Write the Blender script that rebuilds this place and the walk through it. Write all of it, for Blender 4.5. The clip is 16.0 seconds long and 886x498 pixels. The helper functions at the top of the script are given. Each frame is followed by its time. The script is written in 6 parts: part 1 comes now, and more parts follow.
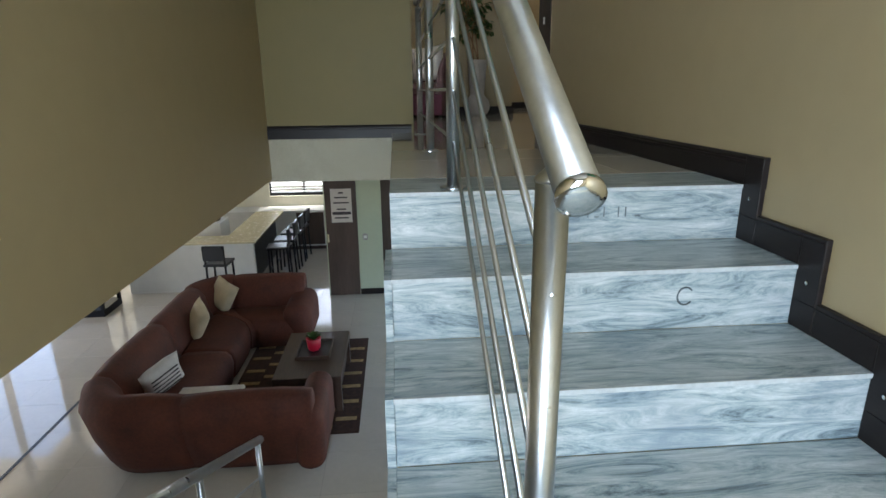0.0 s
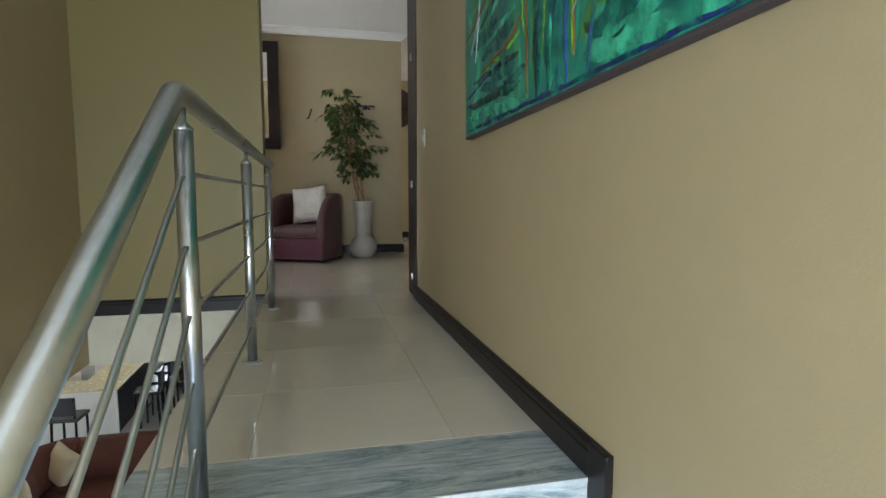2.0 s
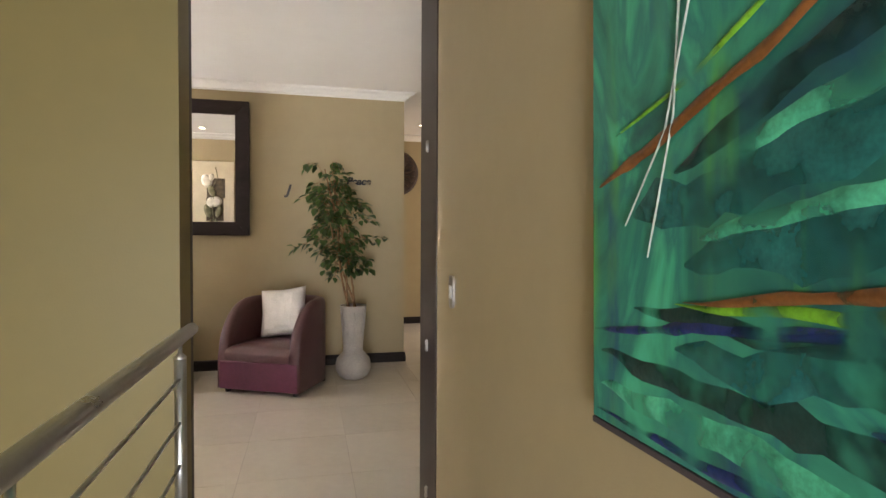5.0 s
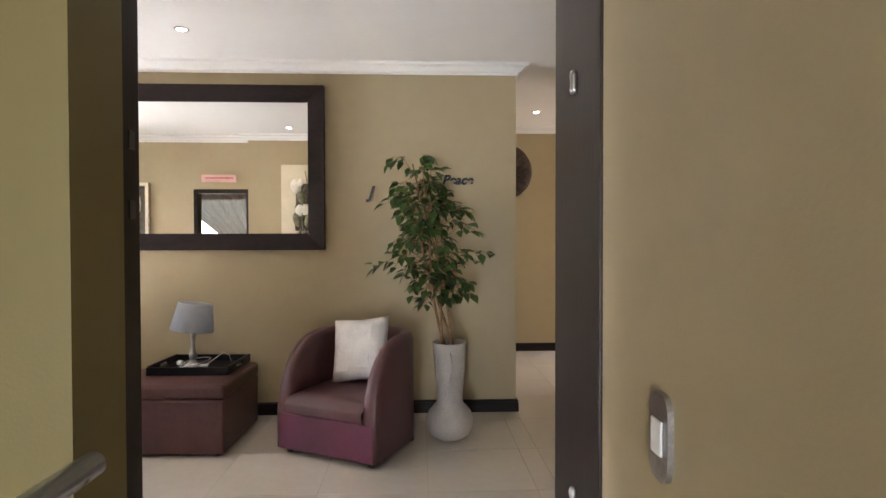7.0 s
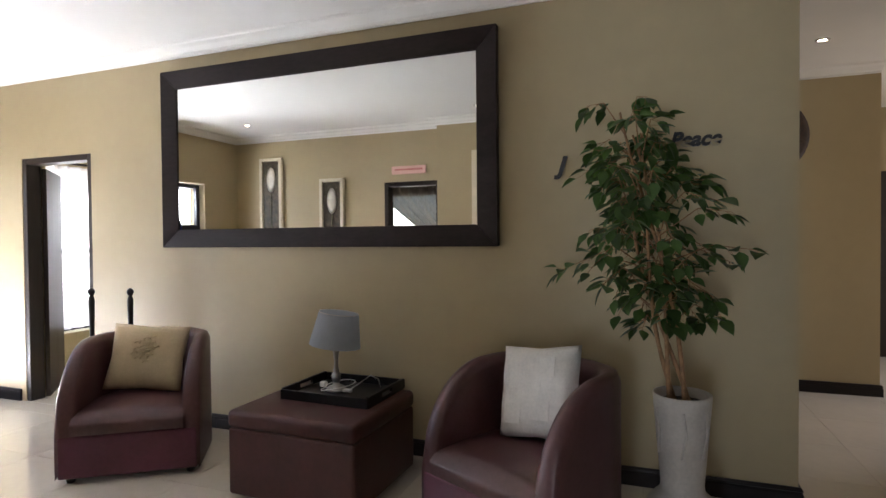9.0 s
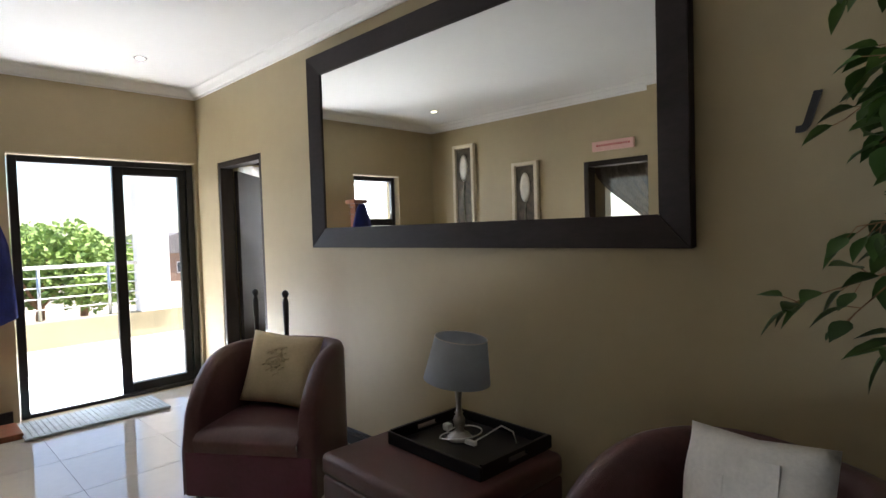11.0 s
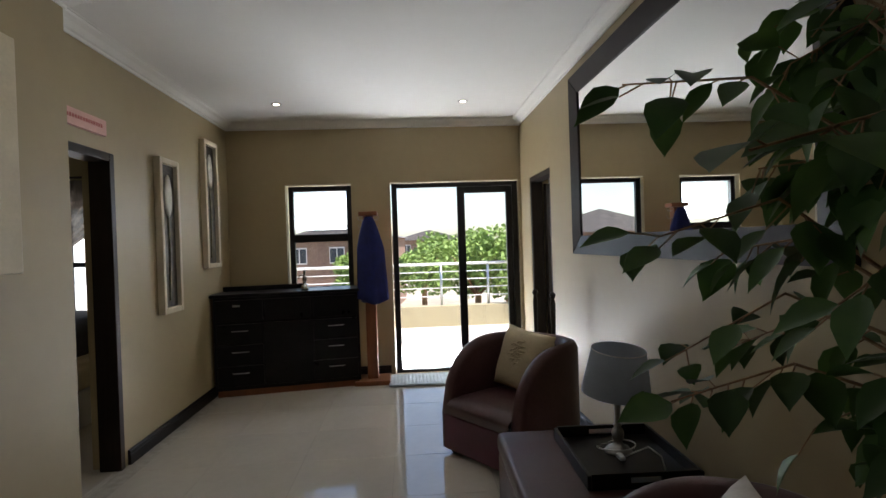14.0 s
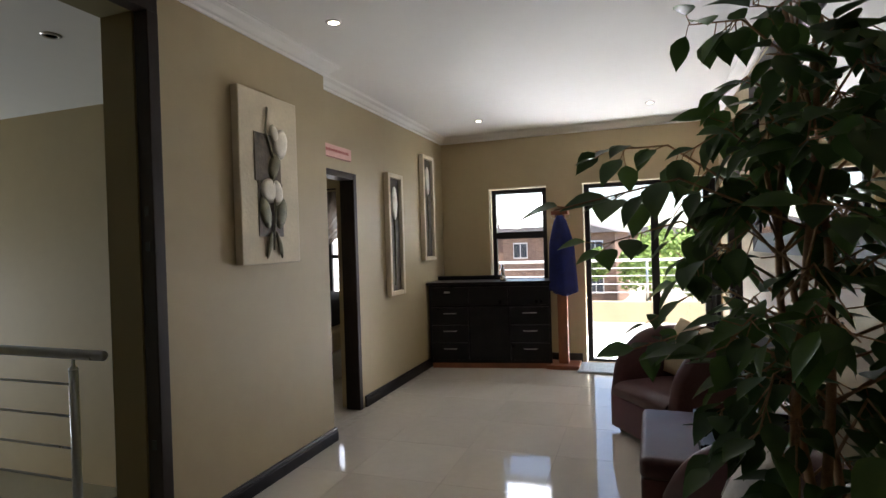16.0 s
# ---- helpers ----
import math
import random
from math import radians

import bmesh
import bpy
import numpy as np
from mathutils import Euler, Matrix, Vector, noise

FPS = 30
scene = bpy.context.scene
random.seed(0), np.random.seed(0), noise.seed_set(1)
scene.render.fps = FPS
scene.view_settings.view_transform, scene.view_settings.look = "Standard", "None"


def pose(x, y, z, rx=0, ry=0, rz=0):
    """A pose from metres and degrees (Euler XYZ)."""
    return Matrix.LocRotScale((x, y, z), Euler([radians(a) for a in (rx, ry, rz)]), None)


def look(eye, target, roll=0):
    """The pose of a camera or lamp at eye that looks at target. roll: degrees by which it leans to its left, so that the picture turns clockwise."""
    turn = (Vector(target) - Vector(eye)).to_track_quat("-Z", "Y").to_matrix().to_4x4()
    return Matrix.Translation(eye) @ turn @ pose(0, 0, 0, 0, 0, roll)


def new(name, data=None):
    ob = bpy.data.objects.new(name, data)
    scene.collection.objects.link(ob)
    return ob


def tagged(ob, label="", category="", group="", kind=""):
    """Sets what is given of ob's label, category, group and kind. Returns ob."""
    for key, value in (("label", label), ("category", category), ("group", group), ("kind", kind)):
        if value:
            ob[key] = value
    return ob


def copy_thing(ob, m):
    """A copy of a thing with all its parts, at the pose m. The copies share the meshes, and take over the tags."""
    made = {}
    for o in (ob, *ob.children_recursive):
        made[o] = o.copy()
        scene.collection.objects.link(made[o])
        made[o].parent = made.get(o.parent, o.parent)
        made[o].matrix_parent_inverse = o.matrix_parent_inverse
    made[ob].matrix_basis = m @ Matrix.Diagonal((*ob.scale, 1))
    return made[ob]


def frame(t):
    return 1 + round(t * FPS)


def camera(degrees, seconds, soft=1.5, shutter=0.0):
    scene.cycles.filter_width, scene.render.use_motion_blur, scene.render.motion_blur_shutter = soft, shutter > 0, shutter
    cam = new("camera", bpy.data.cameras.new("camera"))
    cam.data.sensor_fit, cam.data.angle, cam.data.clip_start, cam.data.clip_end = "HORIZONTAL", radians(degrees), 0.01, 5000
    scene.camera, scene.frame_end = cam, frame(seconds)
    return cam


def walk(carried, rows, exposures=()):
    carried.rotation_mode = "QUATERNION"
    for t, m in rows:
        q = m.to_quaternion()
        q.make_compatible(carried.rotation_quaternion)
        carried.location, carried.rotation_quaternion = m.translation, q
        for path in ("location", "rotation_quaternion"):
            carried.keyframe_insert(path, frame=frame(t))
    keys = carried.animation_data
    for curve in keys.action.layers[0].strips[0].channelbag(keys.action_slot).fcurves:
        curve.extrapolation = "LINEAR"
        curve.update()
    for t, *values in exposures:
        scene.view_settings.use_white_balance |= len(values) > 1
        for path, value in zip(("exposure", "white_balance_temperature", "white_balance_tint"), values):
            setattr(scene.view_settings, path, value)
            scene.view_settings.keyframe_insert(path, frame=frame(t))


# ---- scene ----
cam = camera(77.6, 16.0)
PATH = [
    (0, (0.225, 0.294, 0.317), (0.384, 2.21, -0.236), -0.6),
    (0.5, (0.295, 0.389, 0.396), (0.55, 2.318, -0.067), -1.0),
    (1, (0.425, 0.495, 0.517), (0.749, 2.436, 0.159), -1.0),
    (1.5, (0.525, 0.612, 0.618), (0.932, 2.55, 0.332), -0.3),
    (2, (0.698, 0.777, 0.752), (1.152, 2.715, 0.556), 0.0),
    (2.5, (0.801, 0.99, 0.86), (1.275, 2.928, 0.721), 0.0),
    (3, (0.823, 1.286, 0.975), (1.314, 3.222, 0.873), 0.5),
    (3.5, (0.831, 1.539, 1.099), (1.33, 3.474, 1.023), 0.6),
    (4, (0.813, 1.788, 1.21), (1.312, 3.723, 1.148), 0.4),
    (6.5, (1.045, 3.277, 1.388), (1.284, 5.262, 1.351), 0.1),
    (7, (1.070, 3.611, 1.397), (1.152, 5.609, 1.364), -0.1),
    (7.5, (1.113, 3.910, 1.400), (1.012, 5.907, 1.360), -0.3),
    (8, (1.162, 4.238, 1.388), (0.817, 6.208, 1.343), -0.5),
    (8.5, (1.155, 4.550, 1.395), (0.622, 6.477, 1.347), -0.5),
    (9, (1.125, 4.865, 1.364), (0.435, 6.742, 1.328), -0.5),
    (11.5, (1.09, 6.1, 1.438), (-0.461, 7.359, 1.366), -2.0),
    (12, (1.228, 6.258, 1.452), (-0.446, 7.349, 1.389), -2.0),
    (12.5, (1.353, 6.411, 1.442), (-0.442, 7.291, 1.388), -2.0),
    (13, (1.495, 6.523, 1.427), (-0.401, 7.159, 1.388), -2.0),
    (13.5, (1.655, 6.642, 1.428), (-0.306, 7.034, 1.396), -1.7),
    (14, (1.791, 6.777, 1.425), (-0.205, 6.903, 1.406), -1.9),
    (14.5, (1.968, 6.869, 1.427), (-0.03, 6.77, 1.412), -1.8),
    (15, (2.122, 6.966, 1.465), (0.145, 6.665, 1.438), -1.5),
    (15.5, (2.235, 7.098, 1.449), (0.299, 6.594, 1.429), -1.8),
    (16, (2.38, 7.186, 1.434), (0.493, 6.523, 1.421), -1.8),
]

EXPOSURES = [(0.0, 1.85, 6150, 10), (1.5, 2.25, 6150, 9), (2.5, 2.5, 6450, 11), (4.0, 2.95, 7400, 19), (6.5, 3.05, 6800, 20), (8.0, 2.75, 6450, 19), (9.0, 2.25, 6300, 17), (11.5, 1.4, 6350, 13), (13.0, 0.9, 6350, 12), (14.5, 1.05, 6400, 13), (16.0, 1.5, 6450, 15)]
walk(cam, [(t, look(eye, target, roll)) for t, eye, target, roll in PATH], EXPOSURES)

# ---- world and large lights ----
world = bpy.data.worlds.new("world")
scene.world = world
world.use_nodes = True
wt = world.node_tree
sky = wt.nodes.new("ShaderNodeTexSky")
sky.sky_type, sky.sun_disc = "NISHITA", False
sky.sun_elevation, sky.sun_rotation = radians(62), radians(20)
sky.dust_density = 1.0
wt.links.new(sky.outputs[0], wt.nodes["Background"].inputs[0])
wt.nodes["Background"].inputs[1].default_value = 0.15


def lamp(name, kind, m, energy, colour=(1, 1, 1), **more):
    data = bpy.data.lights.new(name, kind)
    data.energy, data.color = energy, colour
    for key, value in more.items():
        if key == "size_x":
            data.shape, data.size = "RECTANGLE", value
        elif key == "size_y":
            data.size_y = value
        elif key == "angle":
            data.angle = value
        elif key == "cone":
            data.spot_size, data.spot_blend, data.shadow_soft_size = value, 0.6, 0.03
    ob = new(name, data)
    ob.matrix_world = m
    return ob


SUN_FROM = Vector((0.16, 0.44, 0.88))
lamp("sun", "SUN", look(SUN_FROM * 30, (0, 0, 0)), 5.0, (1.0, 0.96, 0.9), angle=radians(0.5))
# area lamps added in place of daylight, in or near the openings
lamp("daylight_sliding_door", "AREA", look((-4.85, 7.08, 0.06), (-4.35, 6.98, 0.93)), 33, (0.93, 0.97, 1.0), size_x=0.9, size_y=0.5)
lamp("daylight_window", "AREA", look((-4.50, 5.82, 1.83), (0, 5.82, 1.83)), 3.5, (0.88, 0.95, 1.0), size_x=0.54, size_y=0.40)
lamp("daylight_over_balcony", "AREA", look((-5.6, 7.0, 3.1), (-1.0, 6.9, 0.6)), 4, (0.90, 0.96, 1.0), size_x=2.4, size_y=1.0)
lamp("daylight_stair_window", "AREA", look((-0.05, -1.9, 0.3), (0.65, -1.2, 0.12)), 50, (0.80, 0.91, 1.0), size_x=1.4, size_y=2.2)
lamp("daylight_living_glass", "AREA", look((-5.35, 6.5, -2.0), (0, 6.5, -2.3)), 3.5, (1.0, 0.90, 0.76), size_x=4.6, size_y=2.0)
lamp("daylight_kitchen", "AREA", look((-2.0, 13.6, -1.4), (-2.0, 9, -2.6)), 6, (0.95, 0.97, 1.0), size_x=1.6, size_y=0.9)
lamp("daylight_bedroom", "AREA", look((-4.75, 3.1, 1.3), (0, 3.3, 1.0)), 6, (0.95, 0.97, 1.0), size_x=1.2, size_y=1.2)
lamp("daylight_bathroom", "AREA", look((-4.75, 8.85, 1.3), (-2, 8.8, 1.0)), 14, (0.95, 0.97, 1.0), size_x=0.9, size_y=1.2)
# fill lamp added out of view to brighten the hall and passage
lamp("daylight_hall", "AREA", look((5.2, 10.4, 1.4), (2.0, 9.9, 1.0)), 7, (1.0, 0.95, 0.88), size_x=1.4, size_y=1.8)


# ---- materials ----
def material(name, colour, rough=0.5, metal=0.0, vary=0.12, scale=6.0, bump=0.0, bump_scale=120.0, colour2=None, stretch=(1, 1, 1), per_object=0.0, coat=0.0, spec=0.5, rough_vary=0.08):
    m = bpy.data.materials.new(name)
    m.use_nodes = True
    t = m.node_tree
    b = t.nodes["Principled BSDF"]
    co = t.nodes.new("ShaderNodeTexCoord")
    mp = t.nodes.new("ShaderNodeMapping")
    mp.inputs["Scale"].default_value = stretch
    t.links.new(co.outputs["Object"], mp.inputs[0])
    n1 = t.nodes.new("ShaderNodeTexNoise")
    n1.inputs["Scale"].default_value, n1.inputs["Detail"].default_value = scale, 6
    n2 = t.nodes.new("ShaderNodeTexNoise")
    n2.inputs["Scale"].default_value, n2.inputs["Detail"].default_value = scale * 9, 4
    for n in (n1, n2):
        t.links.new(mp.outputs[0], n.inputs["Vector"])
    mixn = t.nodes.new("ShaderNodeMix")
    mixn.inputs["Factor"].default_value = 0.35
    t.links.new(n1.outputs[0], mixn.inputs["A"]), t.links.new(n2.outputs[0], mixn.inputs["B"])
    ramp = t.nodes.new("ShaderNodeValToRGB")
    c2 = colour2 or tuple(c * (1 - 2 * vary) for c in colour)
    c1 = colour if colour2 else tuple(min(1, c * (1 + vary)) for c in colour)
    ramp.color_ramp.elements[0].position, ramp.color_ramp.elements[1].position = 0.3, 0.7
    ramp.color_ramp.elements[0].color, ramp.color_ramp.elements[1].color = (*c2, 1), (*c1, 1)
    t.links.new(mixn.outputs["Result"], ramp.inputs[0])
    out = ramp.outputs[0]
    if per_object:
        info = t.nodes.new("ShaderNodeObjectInfo")
        hsv = t.nodes.new("ShaderNodeHueSaturation")
        rng = t.nodes.new("ShaderNodeMapRange")
        rng.inputs["To Min"].default_value, rng.inputs["To Max"].default_value = 1 - per_object, 1 + per_object
        t.links.new(info.outputs["Random"], rng.inputs[0])
        t.links.new(rng.outputs[0], hsv.inputs["Value"]), t.links.new(out, hsv.inputs["Color"])
        out = hsv.outputs[0]
    t.links.new(out, b.inputs["Base Color"])
    rr = t.nodes.new("ShaderNodeMapRange")
    rr.inputs["To Min"].default_value, rr.inputs["To Max"].default_value = max(0.02, rough - rough_vary), min(1, rough + rough_vary)
    t.links.new(n1.outputs[0], rr.inputs[0]), t.links.new(rr.outputs[0], b.inputs["Roughness"])
    b.inputs["Metallic"].default_value, b.inputs["Coat Weight"].default_value = metal, coat
    b.inputs["Specular IOR Level"].default_value = spec
    if bump:
        nb = t.nodes.new("ShaderNodeTexNoise")
        nb.inputs["Scale"].default_value, nb.inputs["Detail"].default_value = bump_scale, 3
        t.links.new(mp.outputs[0], nb.inputs["Vector"])
        bp = t.nodes.new("ShaderNodeBump")
        bp.inputs["Strength"].default_value, bp.inputs["Distance"].default_value = bump, 0.004
        t.links.new(nb.outputs[0], bp.inputs["Height"]), t.links.new(bp.outputs[0], b.inputs["Normal"])
    return m


def glowing(name, colour, strength):
    m = bpy.data.materials.new(name)
    m.use_nodes = True
    b = m.node_tree.nodes["Principled BSDF"]
    b.inputs["Base Color"].default_value = b.inputs["Emission Color"].default_value = (*colour, 1)
    b.inputs["Emission Strength"].default_value = strength
    return m


def clear(name, rough=0.0, colour=(1, 1, 1), weight=1.0):
    m = bpy.data.materials.new(name)
    m.use_nodes = True
    b = m.node_tree.nodes["Principled BSDF"]
    b.inputs["Base Color"].default_value = (*colour, 1)
    b.inputs["Roughness"].default_value, b.inputs["Transmission Weight"].default_value, b.inputs["IOR"].default_value = rough, weight, 1.45
    return m


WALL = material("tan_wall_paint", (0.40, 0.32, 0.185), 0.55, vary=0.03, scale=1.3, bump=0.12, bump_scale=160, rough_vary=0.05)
# darker, more olive copy of WALL: the doorway wall's dimness put into its colour
OLIVE_SHADED = material("olive_tan_wall_paint", (0.215, 0.168, 0.060), 0.55, vary=0.03, scale=1.3, bump=0.12, bump_scale=160, rough_vary=0.05)
WALL_PALE = material("pale_reveal_paint", (0.72, 0.66, 0.52), 0.55, vary=0.04, scale=2, bump=0.1)
CREAM = material("cream_wall_paint", (0.70, 0.66, 0.52), 0.6, vary=0.03, scale=1.3, bump=0.1)
GREENISH = material("pale_green_paint", (0.50, 0.55, 0.40), 0.6, vary=0.03, scale=1.3, bump=0.1)
CEILING = material("white_ceiling_paint", (0.80, 0.78, 0.74), 0.7, vary=0.015, scale=0.9, bump=0.06)
TILE = material("cream_porcelain", (0.66, 0.61, 0.53), 0.07, vary=0.04, scale=2.2, per_object=0.035, coat=0.3, rough_vary=0.03, bump=0.02, bump_scale=7)
GROUT = material("grey_grout", (0.44, 0.40, 0.34), 0.8, vary=0.15, scale=14)
SKIRT = material("dark_stained_skirting", (0.018, 0.014, 0.014), 0.36, vary=0.2, scale=5, stretch=(1, 1, 6), spec=0.22)
DARKWOOD = material("dark_brown_wood", (0.026, 0.017, 0.013), 0.45, vary=0.25, scale=5, stretch=(1, 1, 0.12), bump=0.08, spec=0.25)
MIRRORWOOD = material("espresso_frame", (0.022, 0.014, 0.014), 0.42, vary=0.25, scale=7, stretch=(0.3, 1, 1), bump=0.1, bump_scale=60, spec=0.22)
BLACKWOOD = material("black_brown_veneer", (0.012, 0.010, 0.011), 0.3, vary=0.25, scale=6, stretch=(1, 0.2, 1), spec=0.2)
REDWOOD = material("reddish_wood", (0.26, 0.09, 0.035), 0.4, vary=0.2, scale=6, stretch=(1, 1, 0.15), bump=0.08)
BROWNDOOR = material("brown_door_wood", (0.085, 0.055, 0.042), 0.4, vary=0.2, scale=5, stretch=(1, 1, 0.12))
ALU = material("dark_bronze_aluminium", (0.020, 0.019, 0.020), 0.35, metal=0.4, vary=0.1, scale=5)
STEEL = material("brushed_stainless_steel", (0.53, 0.56, 0.59), 0.30, metal=1.0, vary=0.08, scale=8, stretch=(1, 1, 1), rough_vary=0.07, bump=0.05, bump_scale=300)
CHROME = material("polished_metal", (0.75, 0.74, 0.72), 0.14, metal=1.0, vary=0.05)
SILVER = material("antique_silver", (0.45, 0.43, 0.41), 0.32, metal=0.9, vary=0.2, scale=20)
LEATHER = material("brown_purple_leather", (0.105, 0.045, 0.048), 0.36, vary=0.18, scale=5, bump=0.25, bump_scale=240, rough_vary=0.1)
LEATHER_FRONT = material("plum_leather", (0.125, 0.028, 0.058), 0.38, vary=0.15, scale=5, bump=0.25, bump_scale=240, rough_vary=0.1)
OTTOMAN = material("maroon_leather", (0.082, 0.026, 0.024), 0.42, vary=0.2, scale=4, bump=0.25, bump_scale=200, rough_vary=0.12)
WHITECLOTH = material("white_damask", (0.76, 0.72, 0.68), 0.8, vary=0.1, scale=9, bump=0.4, bump_scale=60)
CREAMCLOTH = material("cream_linen", (0.60, 0.50, 0.33), 0.85, vary=0.08, scale=8, bump=0.4, bump_scale=170)
VASE = material("stone_grey_glaze", (0.50, 0.46, 0.42), 0.5, vary=0.12, scale=7, bump=0.35, bump_scale=30)
SOIL = material("dark_moss", (0.05, 0.035, 0.02), 0.95, vary=0.4, scale=40, bump=0.6, bump_scale=60)
BARK = material("brown_stem", (0.30, 0.17, 0.08), 0.8, vary=0.3, scale=25, bump=0.4, bump_scale=50)
SHADE = material("grey_blue_shade_fabric", (0.50, 0.54, 0.60), 0.8, vary=0.05, scale=20, bump=0.3, bump_scale=300)
WHITEPLASTIC = material("white_plastic", (0.78, 0.77, 0.74), 0.4, vary=0.03)
BLUECLOTH = material("royal_blue_towelling", (0.010, 0.017, 0.125), 0.9, vary=0.25, scale=9, bump=0.7, bump_scale=90)
MATCLOTH = material("pale_blue_cotton_mat", (0.42, 0.50, 0.56), 0.95, vary=0.15, scale=14, bump=0.8, bump_scale=110)
CANVAS = material("cream_plaster_canvas", (0.66, 0.58, 0.43), 0.75, vary=0.07, scale=6, bump=0.5, bump_scale=45)
RELIEF_DARK = material("bronze_brown_relief", (0.10, 0.075, 0.045), 0.55, vary=0.45, scale=18, bump=0.5, bump_scale=50)
RELIEF_WHITE = material("ivory_petal_relief", (0.72, 0.68, 0.58), 0.6, vary=0.1, scale=20, bump=0.3)
RELIEF_GREEN = material("olive_stem_relief", (0.20, 0.19, 0.11), 0.6, vary=0.3, scale=18, bump=0.3)
PINK = material("pink_card", (0.72, 0.42, 0.36), 0.7, vary=0.06, scale=12)
RED = material("red_print", (0.45, 0.10, 0.09), 0.7)
SOFA = material("brown_suede", (0.115, 0.030, 0.016), 0.75, vary=0.25, scale=4, bump=0.35, bump_scale=60)
SOFA_SEAT = material("brown_suede_seat", (0.11, 0.030, 0.016), 0.8, vary=0.25, scale=4, bump=0.35, bump_scale=60)
TABLEWOOD = material("dark_walnut", (0.075, 0.045, 0.032), 0.42, vary=0.25, scale=4, stretch=(1, 0.15, 1))
RUGBROWN = material("brown_rug_pile", (0.065, 0.030, 0.018), 0.98, vary=0.3, scale=20, bump=0.9, bump_scale=120)
RUGCREAM = material("tan_rug_pile", (0.42, 0.28, 0.13), 0.98, vary=0.25, scale=20, bump=0.9, bump_scale=120)
REDVASE = material("crimson_glaze", (0.55, 0.015, 0.045), 0.35, vary=0.1)
COUNTER = material("cream_counter_stone", (0.70, 0.60, 0.38), 0.25, vary=0.1, scale=18)
WHITEGLOSS = material("white_kitchen_board", (0.72, 0.70, 0.66), 0.35, vary=0.03)
BLACKITEM = material("black_enamel", (0.012, 0.012, 0.013), 0.3, vary=0.1)
POSTER = material("printed_paper", (0.62, 0.56, 0.50), 0.7, vary=0.05)
PRINT = material("faded_grey_print", (0.14, 0.17, 0.19), 0.6, vary=0.4, scale=30)
INK = material("dark_ink", (0.06, 0.045, 0.05), 0.7)
SHEER = material("brown_sheer_drape", (0.16, 0.13, 0.105), 0.8, vary=0.2, scale=12, stretch=(6, 6, 0.6), bump=0.2)
LACE = material("white_lace", (0.80, 0.80, 0.78), 0.85, vary=0.08, scale=16, bump=0.3)
BEDDING = material("dark_bed_cover", (0.035, 0.032, 0.035), 0.85, vary=0.3, scale=7)
WICKER = material("carved_dark_wood", (0.05, 0.026, 0.016), 0.6, vary=0.5, scale=24, bump=0.9, bump_scale=46)
BALCONY = material("pale_balcony_tile", (0.74, 0.70, 0.63), 0.6, vary=0.08, scale=3)
PARAPET = material("cream_render", (0.44, 0.38, 0.24), 0.8, vary=0.06, scale=3, bump=0.3)
WHITERENDER = material("white_render", (0.74, 0.72, 0.68), 0.8, vary=0.04, scale=3, bump=0.2)
SAND = material("dry_pale_earth", (0.42, 0.36, 0.28), 0.95, vary=0.25, scale=0.12, bump=0.3, bump_scale=3)
BRICK = material("brown_face_brick", (0.27, 0.17, 0.12), 0.9, vary=0.25, scale=2, stretch=(1, 1, 5), bump=0.4, bump_scale=14)
ROOF = material("grey_roof_tile", (0.20, 0.18, 0.17), 0.85, vary=0.25, scale=1.5, stretch=(1, 1, 4))
WINDARK = material("dark_window_glass", (0.05, 0.06, 0.075), 0.12, vary=0.2)
FOLIAGE = material("tree_foliage", (0.30, 0.42, 0.10), 0.7, vary=0.4, scale=1.2, colour2=(0.15, 0.23, 0.05))
FARTREE = material("distant_foliage", (0.11, 0.14, 0.075), 0.9, vary=0.4, scale=0.3)


def let_light_through(m, share, holes):
    """Thin woven cloth: part of the light passes the threads, part the gaps between them."""
    t = m.node_tree
    b, out = t.nodes["Principled BSDF"], t.nodes["Material Output"]
    tr, gap = t.nodes.new("ShaderNodeBsdfTranslucent"), t.nodes.new("ShaderNodeBsdfTransparent")
    m1, m2 = t.nodes.new("ShaderNodeMixShader"), t.nodes.new("ShaderNodeMixShader")
    m1.inputs[0].default_value, m2.inputs[0].default_value = share, holes
    t.links.new(b.inputs["Base Color"].links[0].from_socket, tr.inputs[0])
    t.links.new(b.outputs[0], m1.inputs[1]), t.links.new(tr.outputs[0], m1.inputs[2])
    t.links.new(m1.outputs[0], m2.inputs[1]), t.links.new(gap.outputs[0], m2.inputs[2])
    t.links.new(m2.outputs[0], out.inputs[0])


let_light_through(SHEER, 0.5, 0.03)
let_light_through(LACE, 0.6, 0.3)
let_light_through(SHADE, 0.5, 0.0)
GLASS = clear("window_glass")
GLOW = glowing("lamp_glow", (1.0, 0.86, 0.62), 14)


def mirror_material():
    m = material("mirror_silvering", (0.86, 0.87, 0.86), 0.01, metal=1.0, vary=0.0, rough_vary=0.0)
    m.node_tree.nodes["Principled BSDF"].inputs["Roughness"].default_value = 0.01
    return m


MIRROR = mirror_material()
for link in list(MIRROR.node_tree.links):
    if link.to_socket.name == "Roughness":
        MIRROR.node_tree.links.remove(link)


